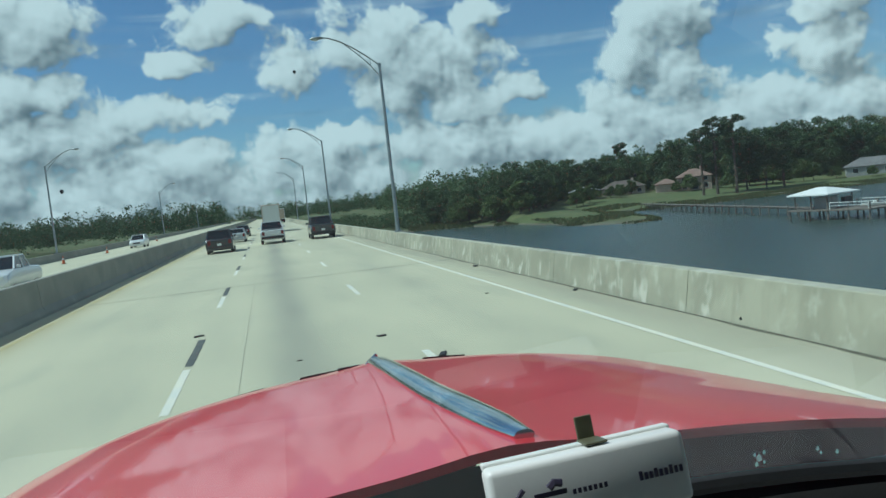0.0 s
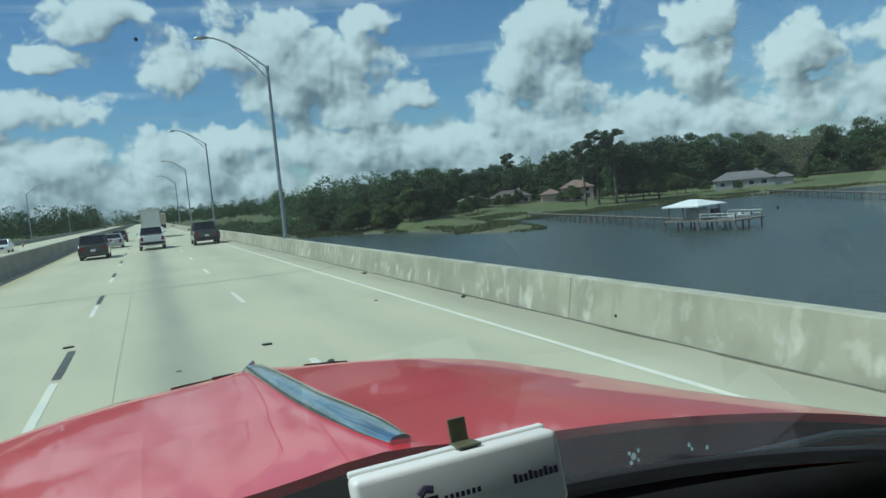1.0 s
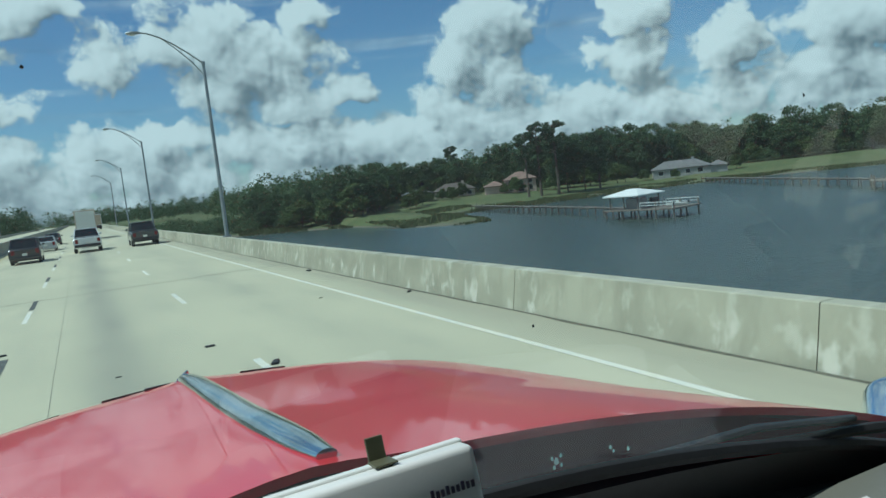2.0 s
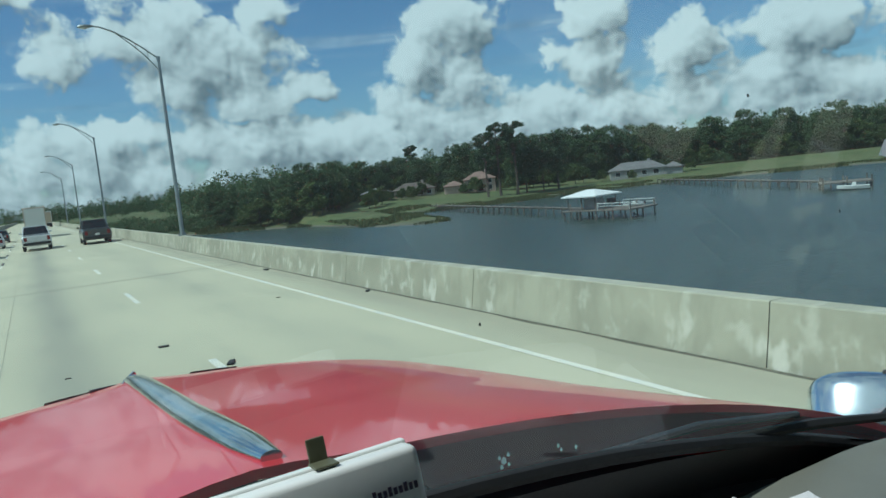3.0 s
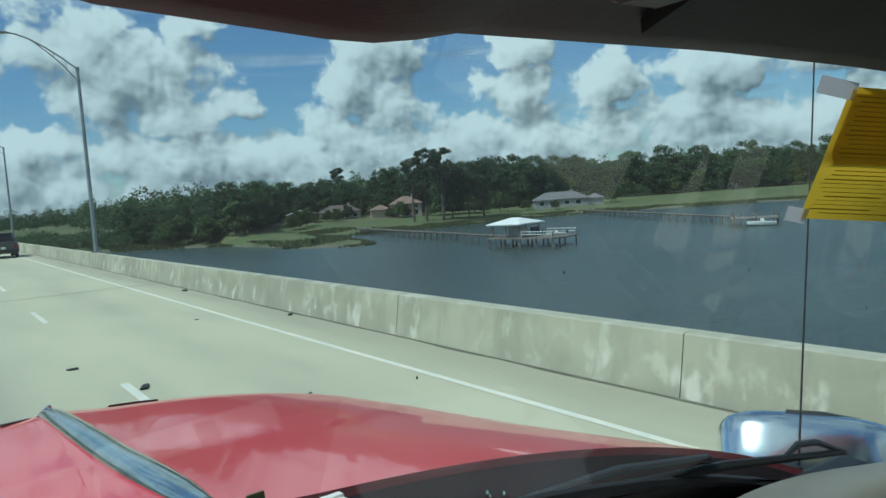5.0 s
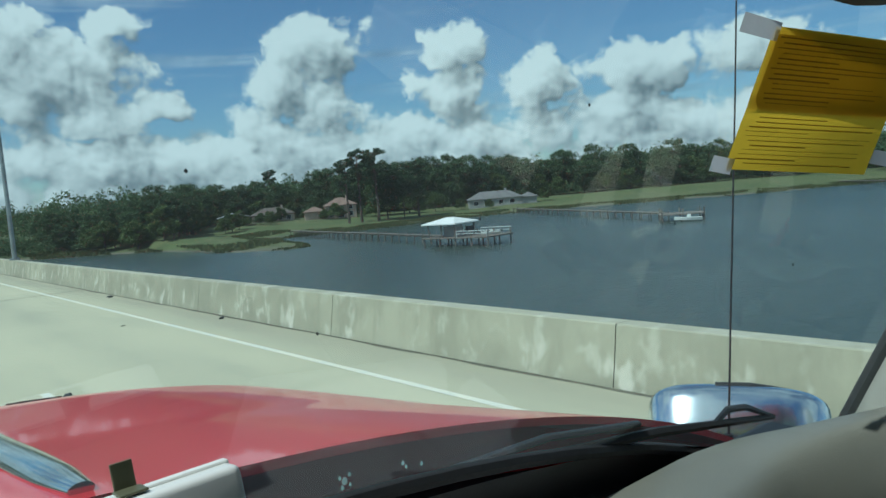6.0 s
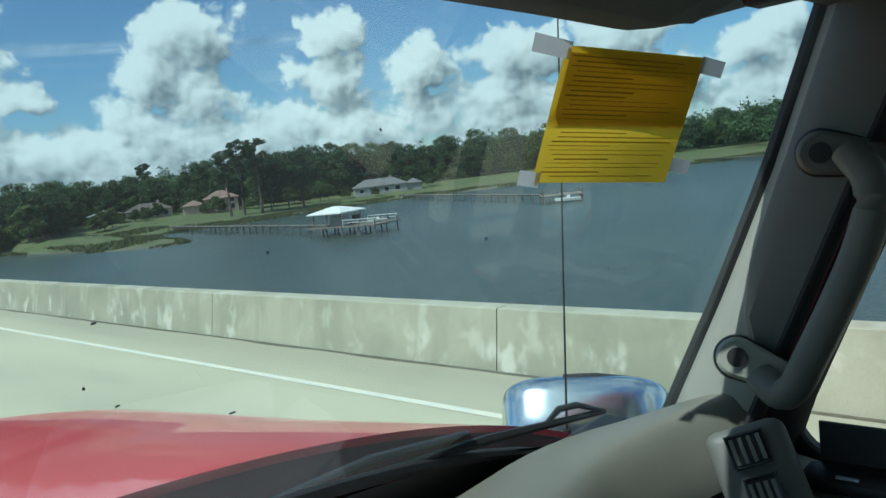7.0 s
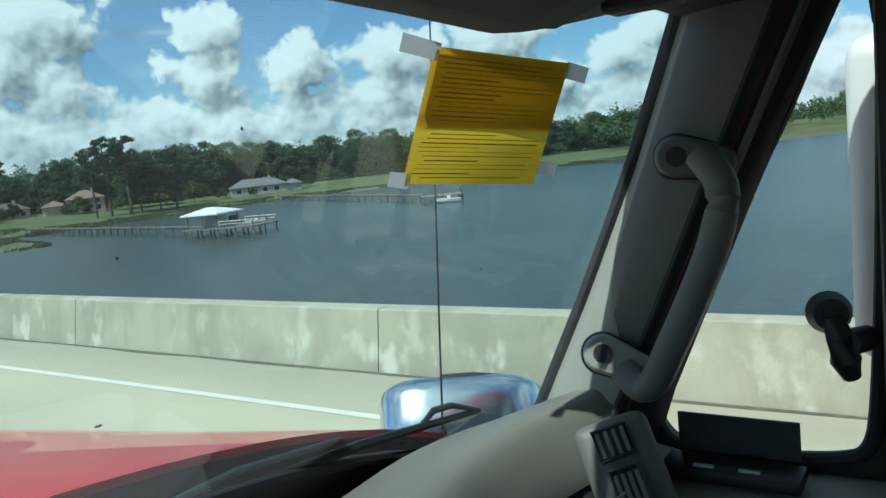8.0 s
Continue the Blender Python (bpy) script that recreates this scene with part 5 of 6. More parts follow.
notice = thing("taped_notice", "yellow printed notice taped to the windscreen, folded across", "notice")
bm = bmesh.new()
sheet(bm, steps(0, 1, 16), steps(0, 1, 20), lambda u, v: on_notice(u, v))
part("sheet_of_paper", bm, YELLOW_PAPER, notice, smooth=True)
bm = bmesh.new()
sheet(bm, steps(0.004, 0.996, 16), steps(0.004, 0.555, 10), lambda u, v: on_notice(u, v, -0.004))
part("folded_half", bm, FOLDED, notice, "upper half, folded double", smooth=True)
rr = random.Random(3)
for k in range(27):
    v = 0.06 + k * 0.034
    if k in (14, 15):
        continue
    a, b = rr.uniform(0.04, 0.12), rr.uniform(0.8, 0.96) if rr.random() < 0.8 else rr.uniform(0.4, 0.6)
    bm = bmesh.new()
    n = int((b - a) / 0.05)
    sheet(bm, steps(a, b, n), [v, v + rr.uniform(0.004, 0.010)], lambda u, w: on_notice(u, w, 0.0012))
    part("print_line", bm, INK, notice)
for (u0, v0, du, dv) in ((-0.20, -0.06, 0.24, 0.12), (0.98, -0.01, 0.20, 0.13), (-0.10, 0.90, 0.15, 0.12), (1.0, 0.80, 0.16, 0.11)):
    bm = bmesh.new()
    sheet(bm, steps(u0, u0 + du, 3), steps(v0, v0 + dv, 2), lambda u, v: on_notice(u, v + 0.15 * (u - u0), 0.002))
    part("tape_strip", bm, TAPE, notice, "strip of clear tape")

# papers lying on the dashboard: two crumpled ones, and flat sheets that the windscreen mirrors
def dash_z(x, y):
    """The height of the dashboard's top at a place."""
    u = (x + 0.88) / 2.17
    front, back = dash_point(u, 0)[1], dash_point(u, 1)[1]
    return dash_point(u, min(1.0, max(0.0, (front - y) / (front - back))))[2]


for k, (x, y, w, d, a) in enumerate(((0.66, 0.60, 0.20, 0.10, 20), (0.70, 0.59, 0.16, 0.10, -18))):
    bm = bmesh.new()
    sheet(bm, steps(-w / 2, w / 2, 10), steps(-d / 2, d / 2, 8), lambda u, v: (u, v, 0.012 * noise.noise((u * 14, v * 14, k)) + 0.02 * (abs(u) / w) ** 2 + 0.008 * k))
    o = part("crumpled_paper", bm, PAPER)
    o.matrix_world = pose(x, y, dash_z(x, y) + 0.016, 0, 0, a)
    tagged(o, "crumpled white paper lying on the dashboard", "paper", "papers on the dashboard")
for corners in (((0.515, 0.31), (0.80, 0.375), (0.63, 0.665), (0.32, 0.60)), ((-0.42, 0.30), (-0.058, 0.32), (-0.08, 0.61), (-0.43, 0.59))):
    ca, cb, cc, cd = (Vector(p) for p in corners)
    bm = bmesh.new()
    sheet(bm, steps(0, 1, 10), steps(0, 1, 10), lambda u, v: (lambda p: (p.x, p.y, dash_z(p.x, p.y) + 0.007))(ca.lerp(cb, u).lerp(cd.lerp(cc, u), v)), 0.0015)
    tagged(part("sheet_of_paper", bm, PAPER), "white sheet of paper lying flat on the dashboard", "paper", "papers on the dashboard")

# tablet with a dark flap on the door ledge
tab = thing("dark_folio", "black device in an open folio case on the door ledge", "device")
part("body", box(bmesh.new(), (1.222, 0.165, 1.978), (1.29, 0.365, 2.000), 0.007), BLACK, tab, smooth=True)
part("flap", box(bmesh.new(), (1.292, 0.175, 2.0), (1.298, 0.352, 2.06), 0.002), DARK_TRIM, tab)
for y in (0.315, 0.25):
    part("metal_badge", tube(bmesh.new(), [(1.236, y, 2.0005), (1.236, y - 0.03, 2.0005)], 0.004, 8), GALV, tab)
# suction mount on the divider bar
mount = thing("suction_mount", "black suction phone mount on the window bar", "phone mount")
part("suction_cup", rod(bmesh.new(), (1.285, 0.130, 2.228), (1.262, 0.124, 2.230), 0.030, 0.022, 18), BLACK, mount, smooth=True)
part("mount_arm", tube(bmesh.new(), [(1.262, 0.122, 2.225), (1.255, 0.114, 2.20), (1.255, 0.108, 2.17), (1.262, 0.102, 2.145)], [0.014, 0.018, 0.02, 0.012], 10), BLACK, mount, smooth=True)
part("mount_ball", rod(bmesh.new(), (1.30, 0.086, 2.19), (1.25, 0.105, 2.195), 0.018, 0.018, 12), BLACK, mount, smooth=True)


# ---- traffic ahead ----
def wheel_parts(body, x, y, r, w, side):
    t = part("wheel", rod(bmesh.new(), (x - side * w, y, r), (x, y, r), r, seg=20), RUBBER, body)
    part("rim", rod(bmesh.new(), (x - side * 0.02, y, r), (x + side * 0.012, y, r), r * 0.62, seg=16), PAINTS["silver"], t)


def vehicle(name, label, category, paint, at, turn, L, W, H, side, roof_from, roof_to, belt, hood, deck, bed=False):
    """side: ground clearance. Lengths along y from the tail (0) to the nose (L)."""
    v = thing(name, label, category, "vehicles on the bridge", at=at, turn=turn)
    rings = []
    bm = bmesh.new()
    prof = [(0.0, side + 0.12, deck - 0.12), (0.12, side, deck), (L * 0.2, side, deck + 0.03), (roof_from, side, belt), (roof_to, side, belt),
            (roof_to + 0.55, side, hood + 0.05), (L * 0.9, side, hood - 0.05), (L - 0.12, side, hood - 0.18), (L, side + 0.15, hood - 0.36)]
    prof.sort(key=lambda p: p[0])
    for y, lo, hi in prof:
        e = 0.10 if 0.05 < y < L - 0.05 else 0.22
        w = W / 2
        rings.append([bm.verts.new(p) for p in [(-w + e, y, lo), (-w, y, lo + 0.16), (-w, y, hi - 0.25 * (hi - lo)), (-w + 0.05, y, hi - 0.05), (-w + 0.14, y, hi),
                                                (w - 0.14, y, hi), (w - 0.05, y, hi - 0.05), (w, y, hi - 0.25 * (hi - lo)), (w, y, lo + 0.16), (w - e, y, lo)]])
    loft(bm, rings, True, True)
    body = part("body", bm, paint, v, smooth=True)
    # cabin: glass core with painted roof and pillars
    back0, back1 = (roof_from - 0.12, roof_from + 0.28)
    front0, front1 = (roof_to + 0.75, roof_to)
    w0, w1 = W / 2 - 0.09, W / 2 - 0.24
    bm = bmesh.new()
    ring0 = [bm.verts.new(p) for p in ((-w0, back0, belt - 0.02), (w0, back0, belt - 0.02), (w0, front0, belt - 0.06), (-w0, front0, belt - 0.06))]
    ring1 = [bm.verts.new(p) for p in ((-w1, back1, H - 0.05), (w1, back1, H - 0.05), (w1, front1, H - 0.05), (-w1, front1, H - 0.05))]
    loft(bm, [ring0, ring1], True, True)
    part("window_glass", bm, CAR_GLASS, v, "dark tinted windows")
    part("roof", box(bmesh.new(), (-w1 - 0.03, back1 - 0.06, H - 0.08), (w1 + 0.03, front1 + 0.05, H), 0.03), paint, v, smooth=True)
    for s in (-1, 1):
        for (ya, yb) in ((back0, back1), (front0, front1)):
            part("pillar", rod(bmesh.new(), (s * (w0 - 0.01), ya, belt - 0.04), (s * (w1 - 0.0), yb, H - 0.04), 0.05, seg=6), paint, v)
        yy = (back1 + front1) / 2
        part("pillar", rod(bmesh.new(), (s * w0, yy, belt - 0.04), (s * w1, yy, H - 0.04), 0.04, seg=6), paint, v)
        part("door_mirror", box(bmesh.new(), (s * (W / 2 - 0.02), front0 - 0.28, belt + 0.02), (s * (W / 2 + 0.17), front0 - 0.16, belt + 0.16), 0.03), paint, v)
        r = 0.36 if H > 1.6 else 0.32
        wheel_parts(body, s * (W / 2 - 0.01), L * 0.19, r, 0.23, s)
        wheel_parts(body, s * (W / 2 - 0.01), L * 0.81, r, 0.23, s)
        part("tail_light", box(bmesh.new(), (s * (W / 2 - 0.24) - 0.09, -0.03, deck - 0.42), (s * (W / 2 - 0.24) + 0.14 * 1.0, 0.10, deck - 0.10), 0.02), TAIL_RED, v, "red tail light")
        part("headlight", box(bmesh.new(), (s * (W / 2 - 0.36) - 0.16, L - 0.12, hood - 0.42), (s * (W / 2 - 0.36) + 0.16, L + 0.02, hood - 0.24), 0.03), WHITE_PLASTIC, v, "clear headlight")
    part("rear_bumper", box(bmesh.new(), (-W / 2 + 0.08, -0.09, side + 0.08), (W / 2 - 0.08, 0.08, side + 0.30), 0.04), BLACK if bed else paint, v)
    part("number_plate", box(bmesh.new(), (-0.16, -0.10, side + 0.36), (0.16, -0.03, side + 0.52), 0.005), WHITE_PLASTIC, v)
    part("grille", box(bmesh.new(), (-W / 4, L - 0.06, side + 0.28), (W / 4, L + 0.015, hood - 0.30), 0.02), BLACK, v)
    if bed:
        part("tailgate", box(bmesh.new(), (-W / 2 + 0.16, -0.02, side + 0.34), (W / 2 - 0.16, 0.06, deck - 0.02), 0.02), paint, v)
        part("bed_liner", box(bmesh.new(), (-W / 2 + 0.16, 0.14, deck - 0.03), (W / 2 - 0.16, roof_from - 0.3, deck + 0.035), 0.01), BLACK, v)
    return v


vehicle("suv", "black sport utility vehicle driving in the fast lane", "car", PAINTS["black"], (-3.7, 60, 0), 0, 4.7, 2.0, 1.78, 0.25, 0.35, 2.9, 1.12, 1.05, 1.12)
vehicle("pickup_truck", "white pickup truck driving ahead in the middle lane", "pickup", PAINTS["white"], (0.35, 67, 0), 0, 5.7, 2.08, 1.93, 0.38, 1.95, 3.6, 1.27, 1.2, 1.2, True)
vehicle("pickup_truck", "dark pickup truck in the lane by the parapet", "pickup", PAINTS["charcoal"], (4.6, 66, 0), 0, 5.7, 2.1, 1.92, 0.35, 1.9, 3.6, 1.25, 1.2, 1.18, True)
vehicle("sedan", "silver sedan driving ahead in the fast lane", "car", PAINTS["silver"], (-3.2, 82, 0), 0, 4.7, 1.85, 1.46, 0.2, 0.9, 2.8, 0.98, 0.92, 1.0)
vehicle("sedan", "dark sedan further ahead in the fast lane", "car", PAINTS["charcoal"], (-3.2, 104, 0), 0, 4.7, 1.85, 1.46, 0.2, 0.9, 2.8, 0.98, 0.92, 1.0)
vehicle("suv", "white sport utility vehicle coming the other way", "car", PAINTS["white"], (-17.6, 116, 0), 180, 4.7, 1.95, 1.75, 0.25, 0.35, 2.9, 1.12, 1.05, 1.12)
vehicle("pickup_truck", "white pickup truck coming the other way", "pickup", PAINTS["white"], (-13.4, 46, 0), 180, 5.7, 2.05, 1.9, 0.35, 1.9, 3.6, 1.25, 1.2, 1.18, True)
vehicle("suv", "silver car far ahead near the end of the bridge", "car", PAINTS["silver"], (1.0, 190, 0), 0, 4.7, 1.95, 1.75, 0.25, 0.35, 2.9, 1.12, 1.05, 1.12)

lorry = thing("box_truck", "box lorry with a pale tan body far ahead", "lorry", "vehicles on the bridge", at=(0.7, 108, 0))
part("cargo_box", box(bmesh.new(), (-1.25, 0, 1.05), (1.25, 7.4, 3.9), 0.05), TAN_BOX, lorry)
part("rear_door", box(bmesh.new(), (-1.12, -0.03, 1.15), (1.12, 0.02, 3.75), 0.01), WHITE_PLASTIC, lorry, "white roller door")
part("cab", box(bmesh.new(), (-1.15, 7.5, 0.7), (1.15, 9.4, 2.9), 0.15), PAINTS["white"], lorry, smooth=True)
part("bumper_bar", box(bmesh.new(), (-1.15, 0.0, 0.5), (1.15, 0.1, 0.68), 0.02), BLACK, lorry)
part("chassis", box(bmesh.new(), (-0.5, 0.2, 0.7), (0.5, 8, 1.04), 0.02), BLACK, lorry)
for s in (-1, 1):
    wheel_parts(lorry, s * 1.2, 1.6, 0.5, 0.5, s)
    wheel_parts(lorry, s * 1.15, 8.2, 0.5, 0.3, s)
    part("tail_light", box(bmesh.new(), (s * 1.0 - 0.1, -0.02, 0.72), (s * 1.0 + 0.1, 0.05, 0.86), 0.01), TAIL_RED, lorry)
semi = thing("box_truck", "white lorry very far ahead at the bridge's end", "lorry", "vehicles on the bridge", at=(3.9, 215, 0))
part("cargo_box", box(bmesh.new(), (-1.25, 0, 1.05), (1.25, 9, 4.0), 0.05), PAINTS["white"], semi)
part("rear_door", box(bmesh.new(), (-1.15, -0.04, 1.15), (1.15, 0.02, 3.8), 0.01), TAN_BOX, semi)
part("chassis", box(bmesh.new(), (-0.6, 0.2, 0.3), (0.6, 9.5, 1.04), 0.02), BLACK, semi)
for s in (-1, 1):
    wheel_parts(semi, s * 1.2, 1.6, 0.5, 0.5, s)
    wheel_parts(semi, s * 1.2, 7.8, 0.5, 0.5, s)


def cone(x, y):
    c = thing("traffic_cone", "orange traffic cone on the opposite carriageway", "traffic cone", "cones along the closed lane", at=(x, y, 0))
    part("foot", box(bmesh.new(), (-0.2, -0.2, 0.0), (0.2, 0.2, 0.05), 0.01), RUBBER, c)
    part("body", rod(bmesh.new(), (0, 0, 0.05), (0, 0, 0.8), 0.15, 0.03, 14), ORANGE, c)
    part("band", rod(bmesh.new(), (0, 0, 0.42), (0, 0, 0.56), 0.098, 0.073, 14), WHITE_PLASTIC, c, "white reflective band")
    return c


c0 = cone(-18.6, 56)
for x, y in ((-19.0, 78), (-19.3, 100), (-19.5, 122), (-19.6, 146)):
    copy_thing(c0, pose(x, y, 0))


# ---- docks ----
def dock(name, label, path, z, width=1.5, gap=3.4):
    d = thing(name, label, "dock")
    for (x0, y0), (x1, y1) in zip(path, path[1:]):
        a, b = Vector((x0, y0, z)), Vector((x1, y1, z))
        L = (b - a).length
        yaw = math.degrees(math.atan2(y1 - y0, x1 - x0))
        m = pose(x0, y0, z, 0, 0, yaw)
        bm = bmesh.new()
        box(bm, (0, -width / 2 + 0.1, -0.22), (L, -width / 2 + 0.2, -0.05), 0, m)
        box(bm, (0, width / 2 - 0.2, -0.22), (L, width / 2 - 0.1, -0.05), 0, m)
        part("stringer", bm, WOOD, d)
        bm = bmesh.new()
        k = 0.0
        while k < L:
            box(bm, (k, -width / 2, -0.05), (k + 0.27, width / 2, 0.0), 0, m)
            k += 0.30
        tagged(part("deck_boards", bm, WOOD, d), kind="stuff")
        n = max(1, int(L / gap))
        for i in range(n + 1):
            for s in (-1, 1):
                q = m @ Vector((L * i / n, s * (width / 2 + 0.05), 0))
                part("pile", rod(bmesh.new(), (q.x, q.y, -9.6), (q.x, q.y, z + (0.5 if i % 3 == 0 else 0.05)), 0.13, 0.11, 8), WOOD, d)
            q0, q1 = m @ Vector((L * i / n, -width / 2, -0.3)), m @ Vector((L * i / n, width / 2, -0.3))
            part("cross_beam", rod(bmesh.new(), q0, q1, 0.08, seg=6), WOOD, d)
    return d


DOCK_Z = -5.55
dock("dock", "long grey wooden dock on piles out from the bank", [(101, 192), (83, 103)], DOCK_Z)
m = pose(82.6, 96.5, 0, 0, 0, 12)
plat = thing("boathouse", "open boathouse with a white hip roof on piles", "boathouse")
part("platform", box(bmesh.new(), (-3.6, -7.0, DOCK_Z - 0.2), (3.6, 7.0, DOCK_Z), 0.02, m), WOOD, plat)
for x in (-3.2, 0.0, 3.2):
    for y in (-6.6, -3.3, 0, 3.3, 6.6):
        q = m @ Vector((x, y, 0))
        part("pile", rod(bmesh.new(), (q.x, q.y, -9.6), (q.x, q.y, DOCK_Z - 0.2 if abs(x) < 1 or y > 0 else DOCK_Z + 0.9), 0.15, 0.13, 8), WOOD, plat)
for x in (-2.7, 2.7):
    for y in (0.4, 3.2, 6.0):
        q = m @ Vector((x, y, 0))
        part("post", rod(bmesh.new(), (q.x, q.y, DOCK_Z), (q.x, q.y, -3.15), 0.12, seg=8), WOOD, plat)
bm = bmesh.new()
ev = [bm.verts.new(m @ Vector(p)) for p in ((-3.5, -0.4, -3.25), (3.5, -0.4, -3.25), (3.5, 6.8, -3.25), (-3.5, 6.8, -3.25))]
rg = [bm.verts.new(m @ Vector(p)) for p in ((-0.2, 2.4, -2.35), (0.2, 2.4, -2.35), (0.2, 4.0, -2.35), (-0.2, 4.0, -2.35))]
lo = [bm.verts.new(v.co - Vector((0, 0, 0.18))) for v in ev]
loft(bm, [lo, ev, rg], True, True)
part("hip_roof", bm, WHITE_ROOF, plat, "white metal hip roof")
part("store_box", box(bmesh.new(), (-1.6, 0.8, DOCK_Z), (0.2, 3.6, DOCK_Z + 1.7), 0.05, m), GREY_WALL, plat, "grey store locker")
part("shelf", box(bmesh.new(), (0.8, 0.2, DOCK_Z + 0.6), (2.4, 0.8, DOCK_Z + 1.5), 0.05, m), BLACK, plat)
bm = bmesh.new()
for y in (-6.6, -0.5):
    for x in (-3.4, 3.4):
        rod(bm, m @ Vector((x, y, DOCK_Z)), m @ Vector((x, y, DOCK_Z + 1.0)), 0.05, seg=6)
for x in (-3.4, 3.4):
    rod(bm, m @ Vector((x, -6.6, DOCK_Z + 1.0)), m @ Vector((x, -0.5, DOCK_Z + 1.0)), 0.05, seg=6)
    rod(bm, m @ Vector((x, -6.6, DOCK_Z + 0.55)), m @ Vector((x, -0.5, DOCK_Z + 0.55)), 0.04, seg=6)
part("railing", bm, WHITE_PLASTIC, plat, "pale railing")


def boat(at, turn, s=1.0):
    b = thing("boat", "small white open boat at the dock", "boat", "boats at the docks", at=at, turn=turn)
    bm = bmesh.new()
    rings = []
    for k in range(9):
        t = k / 8
        w = 0.95 * s * (1 - max(0, t - 0.35) ** 2 * 2.2)
        y = (-2.6 + 5.4 * t) * s
        z1 = (0.65 + 0.25 * t * t) * s
        rings.append([bm.verts.new(p) for p in ((-w, y, z1), (-w * 0.8, y, 0.1 * s + 0.2 * t * t), (0, y, 0.25 * t * t * s), (w * 0.8, y, 0.1 * s + 0.2 * t * t), (w, y, z1), (w * 0.85, y, z1 - 0.06), (-w * 0.85, y, z1 - 0.06))])
    loft(bm, rings, True, True)
    part("hull", bm, WHITE_PLASTIC, b, smooth=True)
    part("console", box(bmesh.new(), (-0.35 * s, -0.4 * s, 0.5 * s), (0.35 * s, 0.3 * s, 1.3 * s), 0.06), WHITE_PLASTIC, b)
    part("outboard_motor_cowl", box(bmesh.new(), (-0.2 * s, -3.0 * s, 0.4 * s), (0.2 * s, -2.55 * s, 1.2 * s), 0.08), BLACK, b)
    return b


q = m @ Vector((1.2, -4.2, DOCK_Z))
boat((q.x, q.y, DOCK_Z), 60, 0.62)
dock("dock", "second wooden dock further along the bank", [(174, 178), (126, 88)], -5.7, 1.5, 4.2)
q2 = thing("dock_platform", "square wooden platform at a dock's end", "dock")
m2 = pose(124, 83, 0, 0, 0, 40)
part("platform", box(bmesh.new(), (-3, -4, -5.9), (3, 4, -5.7), 0.02, m2), WOOD, q2)
for x in (-2.7, 2.7):
    for y in (-3.7, 0, 3.7):
        w = m2 @ Vector((x, y, 0))
        part("pile", rod(bmesh.new(), (w.x, w.y, -9.6), (w.x, w.y, -4.8), 0.14, seg=8), WOOD, q2)
boat((121, 79.5, -6.95), 35, 0.9)
dock("dock", "far grey wooden dock past the marsh", [(262, 114), (214, 62)], -5.9, 1.5, 4.6)


# ---- houses ----
def house(name, label, at, turn, w, d, h, wall, roof, rise, windows, wing=None):
    H = thing(name, label, "house", at=at, turn=turn)
    part("wall", box(bmesh.new(), (-w / 2, -d / 2, -1.2), (w / 2, d / 2, h), 0.03), wall, H)

    def hip(x0, y0, x1, y1, z, r):
        bm = bmesh.new()
        o = 0.5
        run = min(x1 - x0, y1 - y0) / 2
        ev = [bm.verts.new(p) for p in ((x0 - o, y0 - o, z), (x1 + o, y0 - o, z), (x1 + o, y1 + o, z), (x0 - o, y1 + o, z))]
        lo = [bm.verts.new(v.co - Vector((0, 0, 0.22))) for v in ev]
        k = run * 0.96
        tp = [bm.verts.new(p) for p in ((x0 + k, y0 + k, z + r), (x1 - k, y0 + k, z + r), (x1 - k, y1 - k, z + r), (x0 + k, y1 - k, z + r))]
        loft(bm, [lo, ev, tp], True, True)
        return bm
    rf = part("roof", hip(-w / 2, -d / 2, w / 2, d / 2, h, rise), roof, H)
    part("chimney", box(bmesh.new(), (w * 0.2, 0.2, h + 0.4), (w * 0.2 + 0.9, 1.0, h + rise + 0.7), 0.03), wall, rf)
    for (x, z, ww, hh) in windows:
        for yy in (-d / 2,):
            wn = part("window", box(bmesh.new(), (x - ww / 2, yy - 0.05, z), (x + ww / 2, yy + 0.05, z + hh), 0.01), CAR_GLASS, H)
            bm = bmesh.new()
            for a, b in (((x - ww / 2 - 0.1, z - 0.1), (x - ww / 2, z + hh + 0.1)), ((x + ww / 2, z - 0.1), (x + ww / 2 + 0.1, z + hh + 0.1)),
                         ((x - ww / 2, z + hh), (x + ww / 2, z + hh + 0.1)), ((x - ww / 2, z - 0.12), (x + ww / 2, z))):
                box(bm, (a[0], yy - 0.09, a[1]), (b[0], yy + 0.04, b[1]))
            part("window_frame", bm, WHITE_PLASTIC, wn)
    if wing:
        x0, x1, y0, y1, hh, rr_ = wing
        part("wing_wall", box(bmesh.new(), (x0, y0, -1.2), (x1, y1, hh), 0.03), wall, H)
        part("wing_roof", hip(x0, y0, x1, y1, hh, rr_), roof, H)
    return H


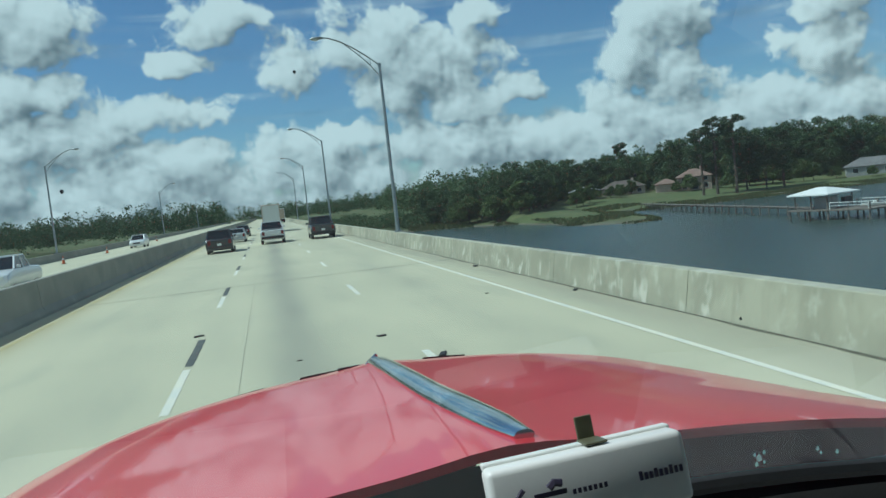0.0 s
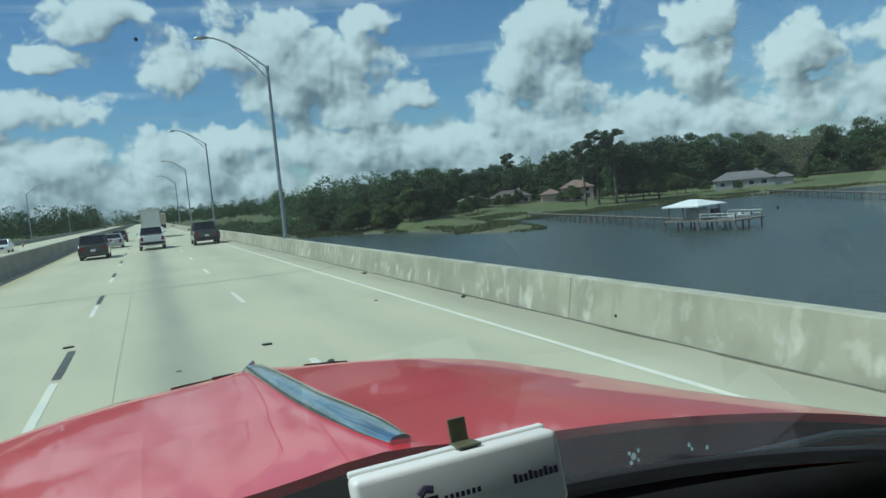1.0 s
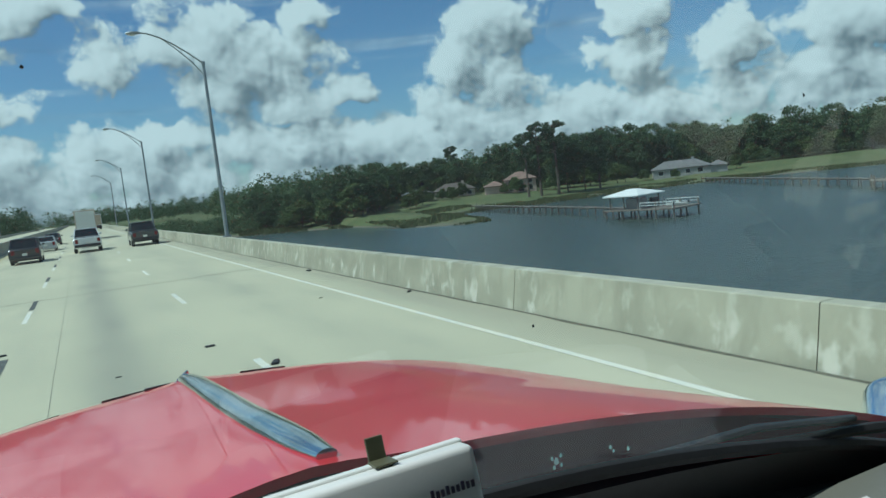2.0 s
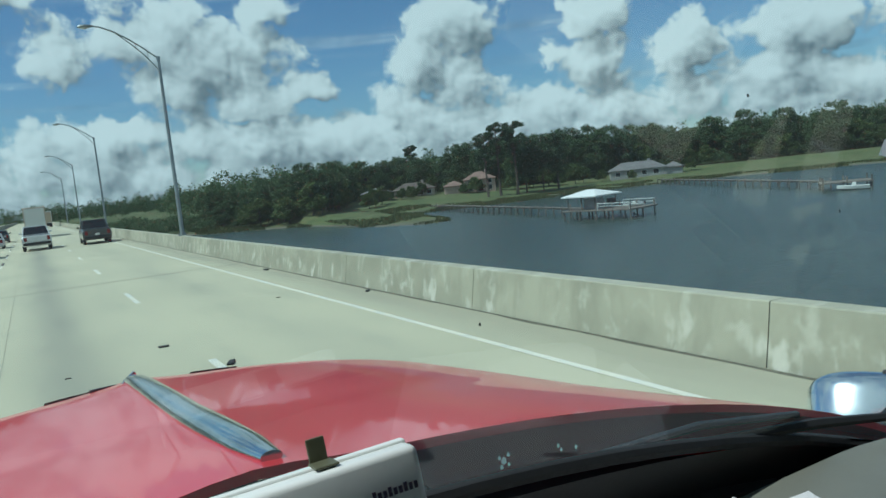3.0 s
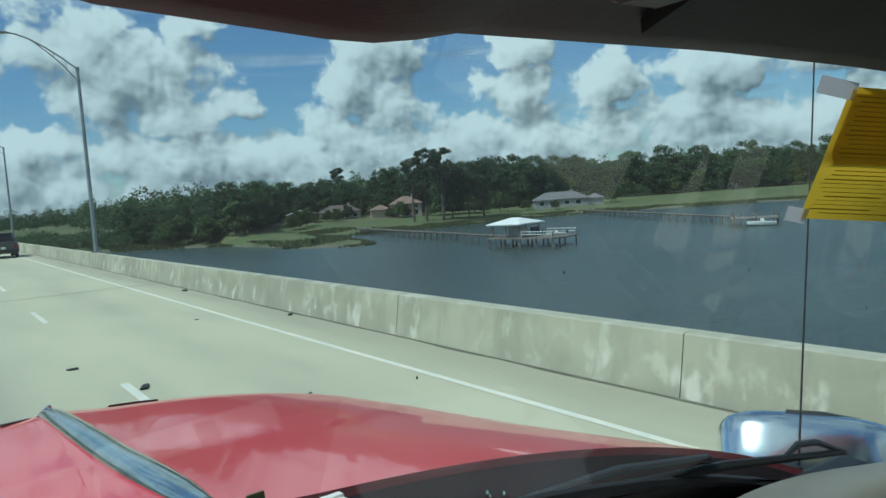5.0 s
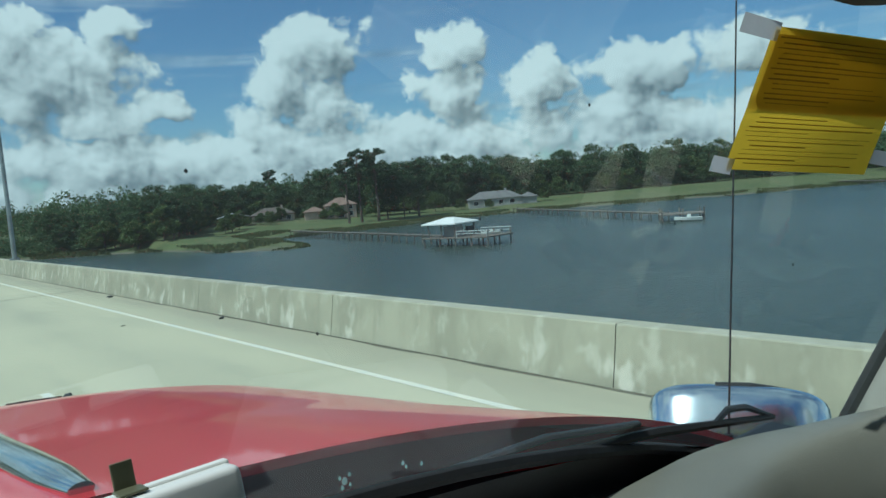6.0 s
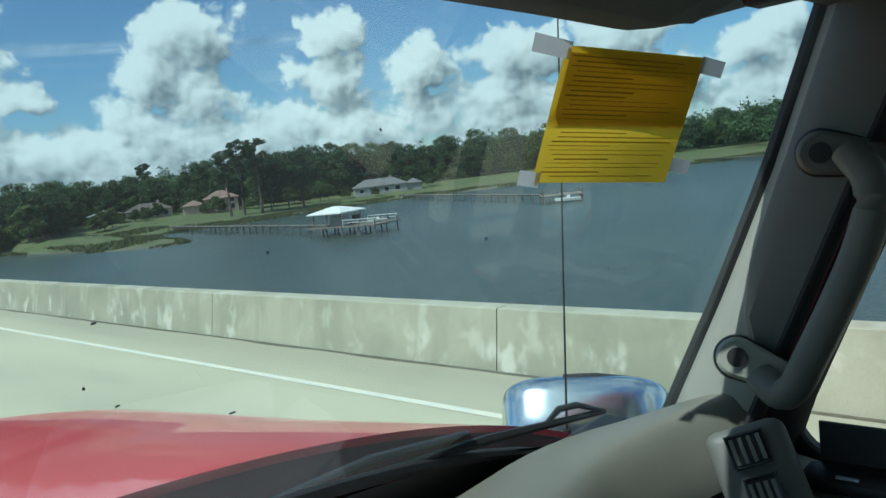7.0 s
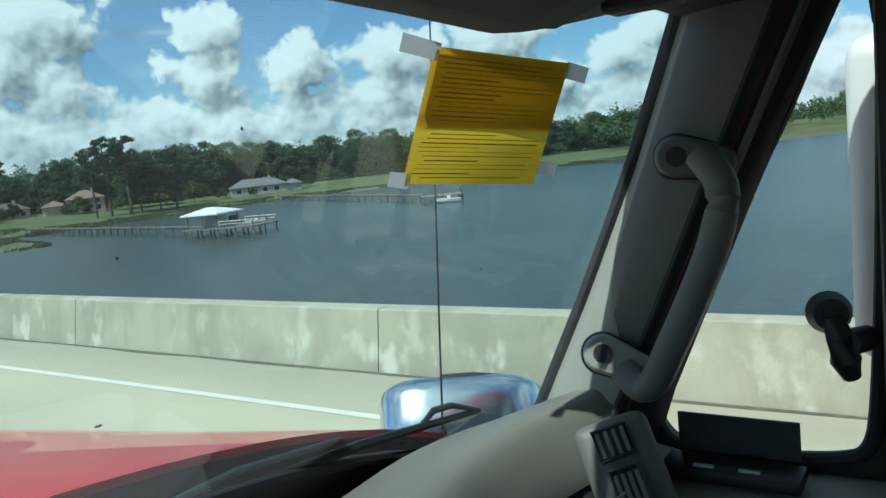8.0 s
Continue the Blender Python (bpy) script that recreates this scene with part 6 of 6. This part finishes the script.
house("house", "pink stucco two-storey house with a red tile roof above the lawn", (146, 240, land_z(146, 240)), -28, 11, 9, 4.6, PINK_WALL, RED_ROOF, 2.6,
      [(-3.5, 0.6, 1.4, 1.6), (0, 0.2, 2.0, 2.2), (3.5, 0.6, 1.4, 1.6), (-3.5, 3.0, 1.3, 1.3), (0, 3.0, 1.3, 1.3), (3.5, 3.0, 1.3, 1.3)],
      (-13, -5.6, -3.5, 4, 3.0, 1.8))
house("house", "low brown-roofed house half hidden among shrubs", (127, 256, land_z(127, 256)), -25, 15, 9, 2.6, TAN_WALL, BROWN_ROOF, 2.4,
      [(-5, 0.5, 1.5, 1.4), (-1.5, 0.2, 1.8, 2.0), (2.5, 0.5, 1.5, 1.4), (5.5, 0.5, 1.5, 1.4)])
house("house", "long grey-roofed house above the marsh", (191, 206, land_z(191, 206)), -38, 19, 9, 2.6, GREY_WALL, GREY_ROOF, 2.6,
      [(-7, 0.5, 1.6, 1.4), (-3, 0.2, 2.0, 2.0), (2, 0.5, 1.6, 1.4), (6, 0.5, 1.8, 1.5)], (9.6, 15, -4, 2, 2.3, 1.6))
shed = thing("boat_shed", "white-roofed open shed on the bank", "shed", at=(110, 252, land_z(110, 252)), turn=-20)
bm = bmesh.new()
prism(bm, [(-5.5, 3.0), (0.0, 4.4), (5.5, 3.0), (5.5, 2.85), (0, 4.2), (-5.5, 2.85)], 1, -3.5, 3.5)
part("roof", bm, WHITE_ROOF, shed, "white sheet roof")
for x in (-5, 0, 5):
    for y in (-3.2, 3.2):
        part("post", rod(bmesh.new(), (x, y, -1.0), (x, y, 3.1 + (1.1 if x == 0 else 0)), 0.12, seg=8), WOOD, shed)
part("back_wall", box(bmesh.new(), (-5, 3.1, -1.0), (5, 3.25, 2.9), 0.01), TAN_WALL, shed)
house("house", "pale house on the far bank seen past the pillar", (330, 92, land_z(330, 92)), -70, 14, 9, 3.2, PINK_WALL, GREY_ROOF, 2.4,
      [(-4, 0.5, 1.5, 1.4), (0, 0.3, 1.8, 1.9), (4, 0.5, 1.5, 1.4)])
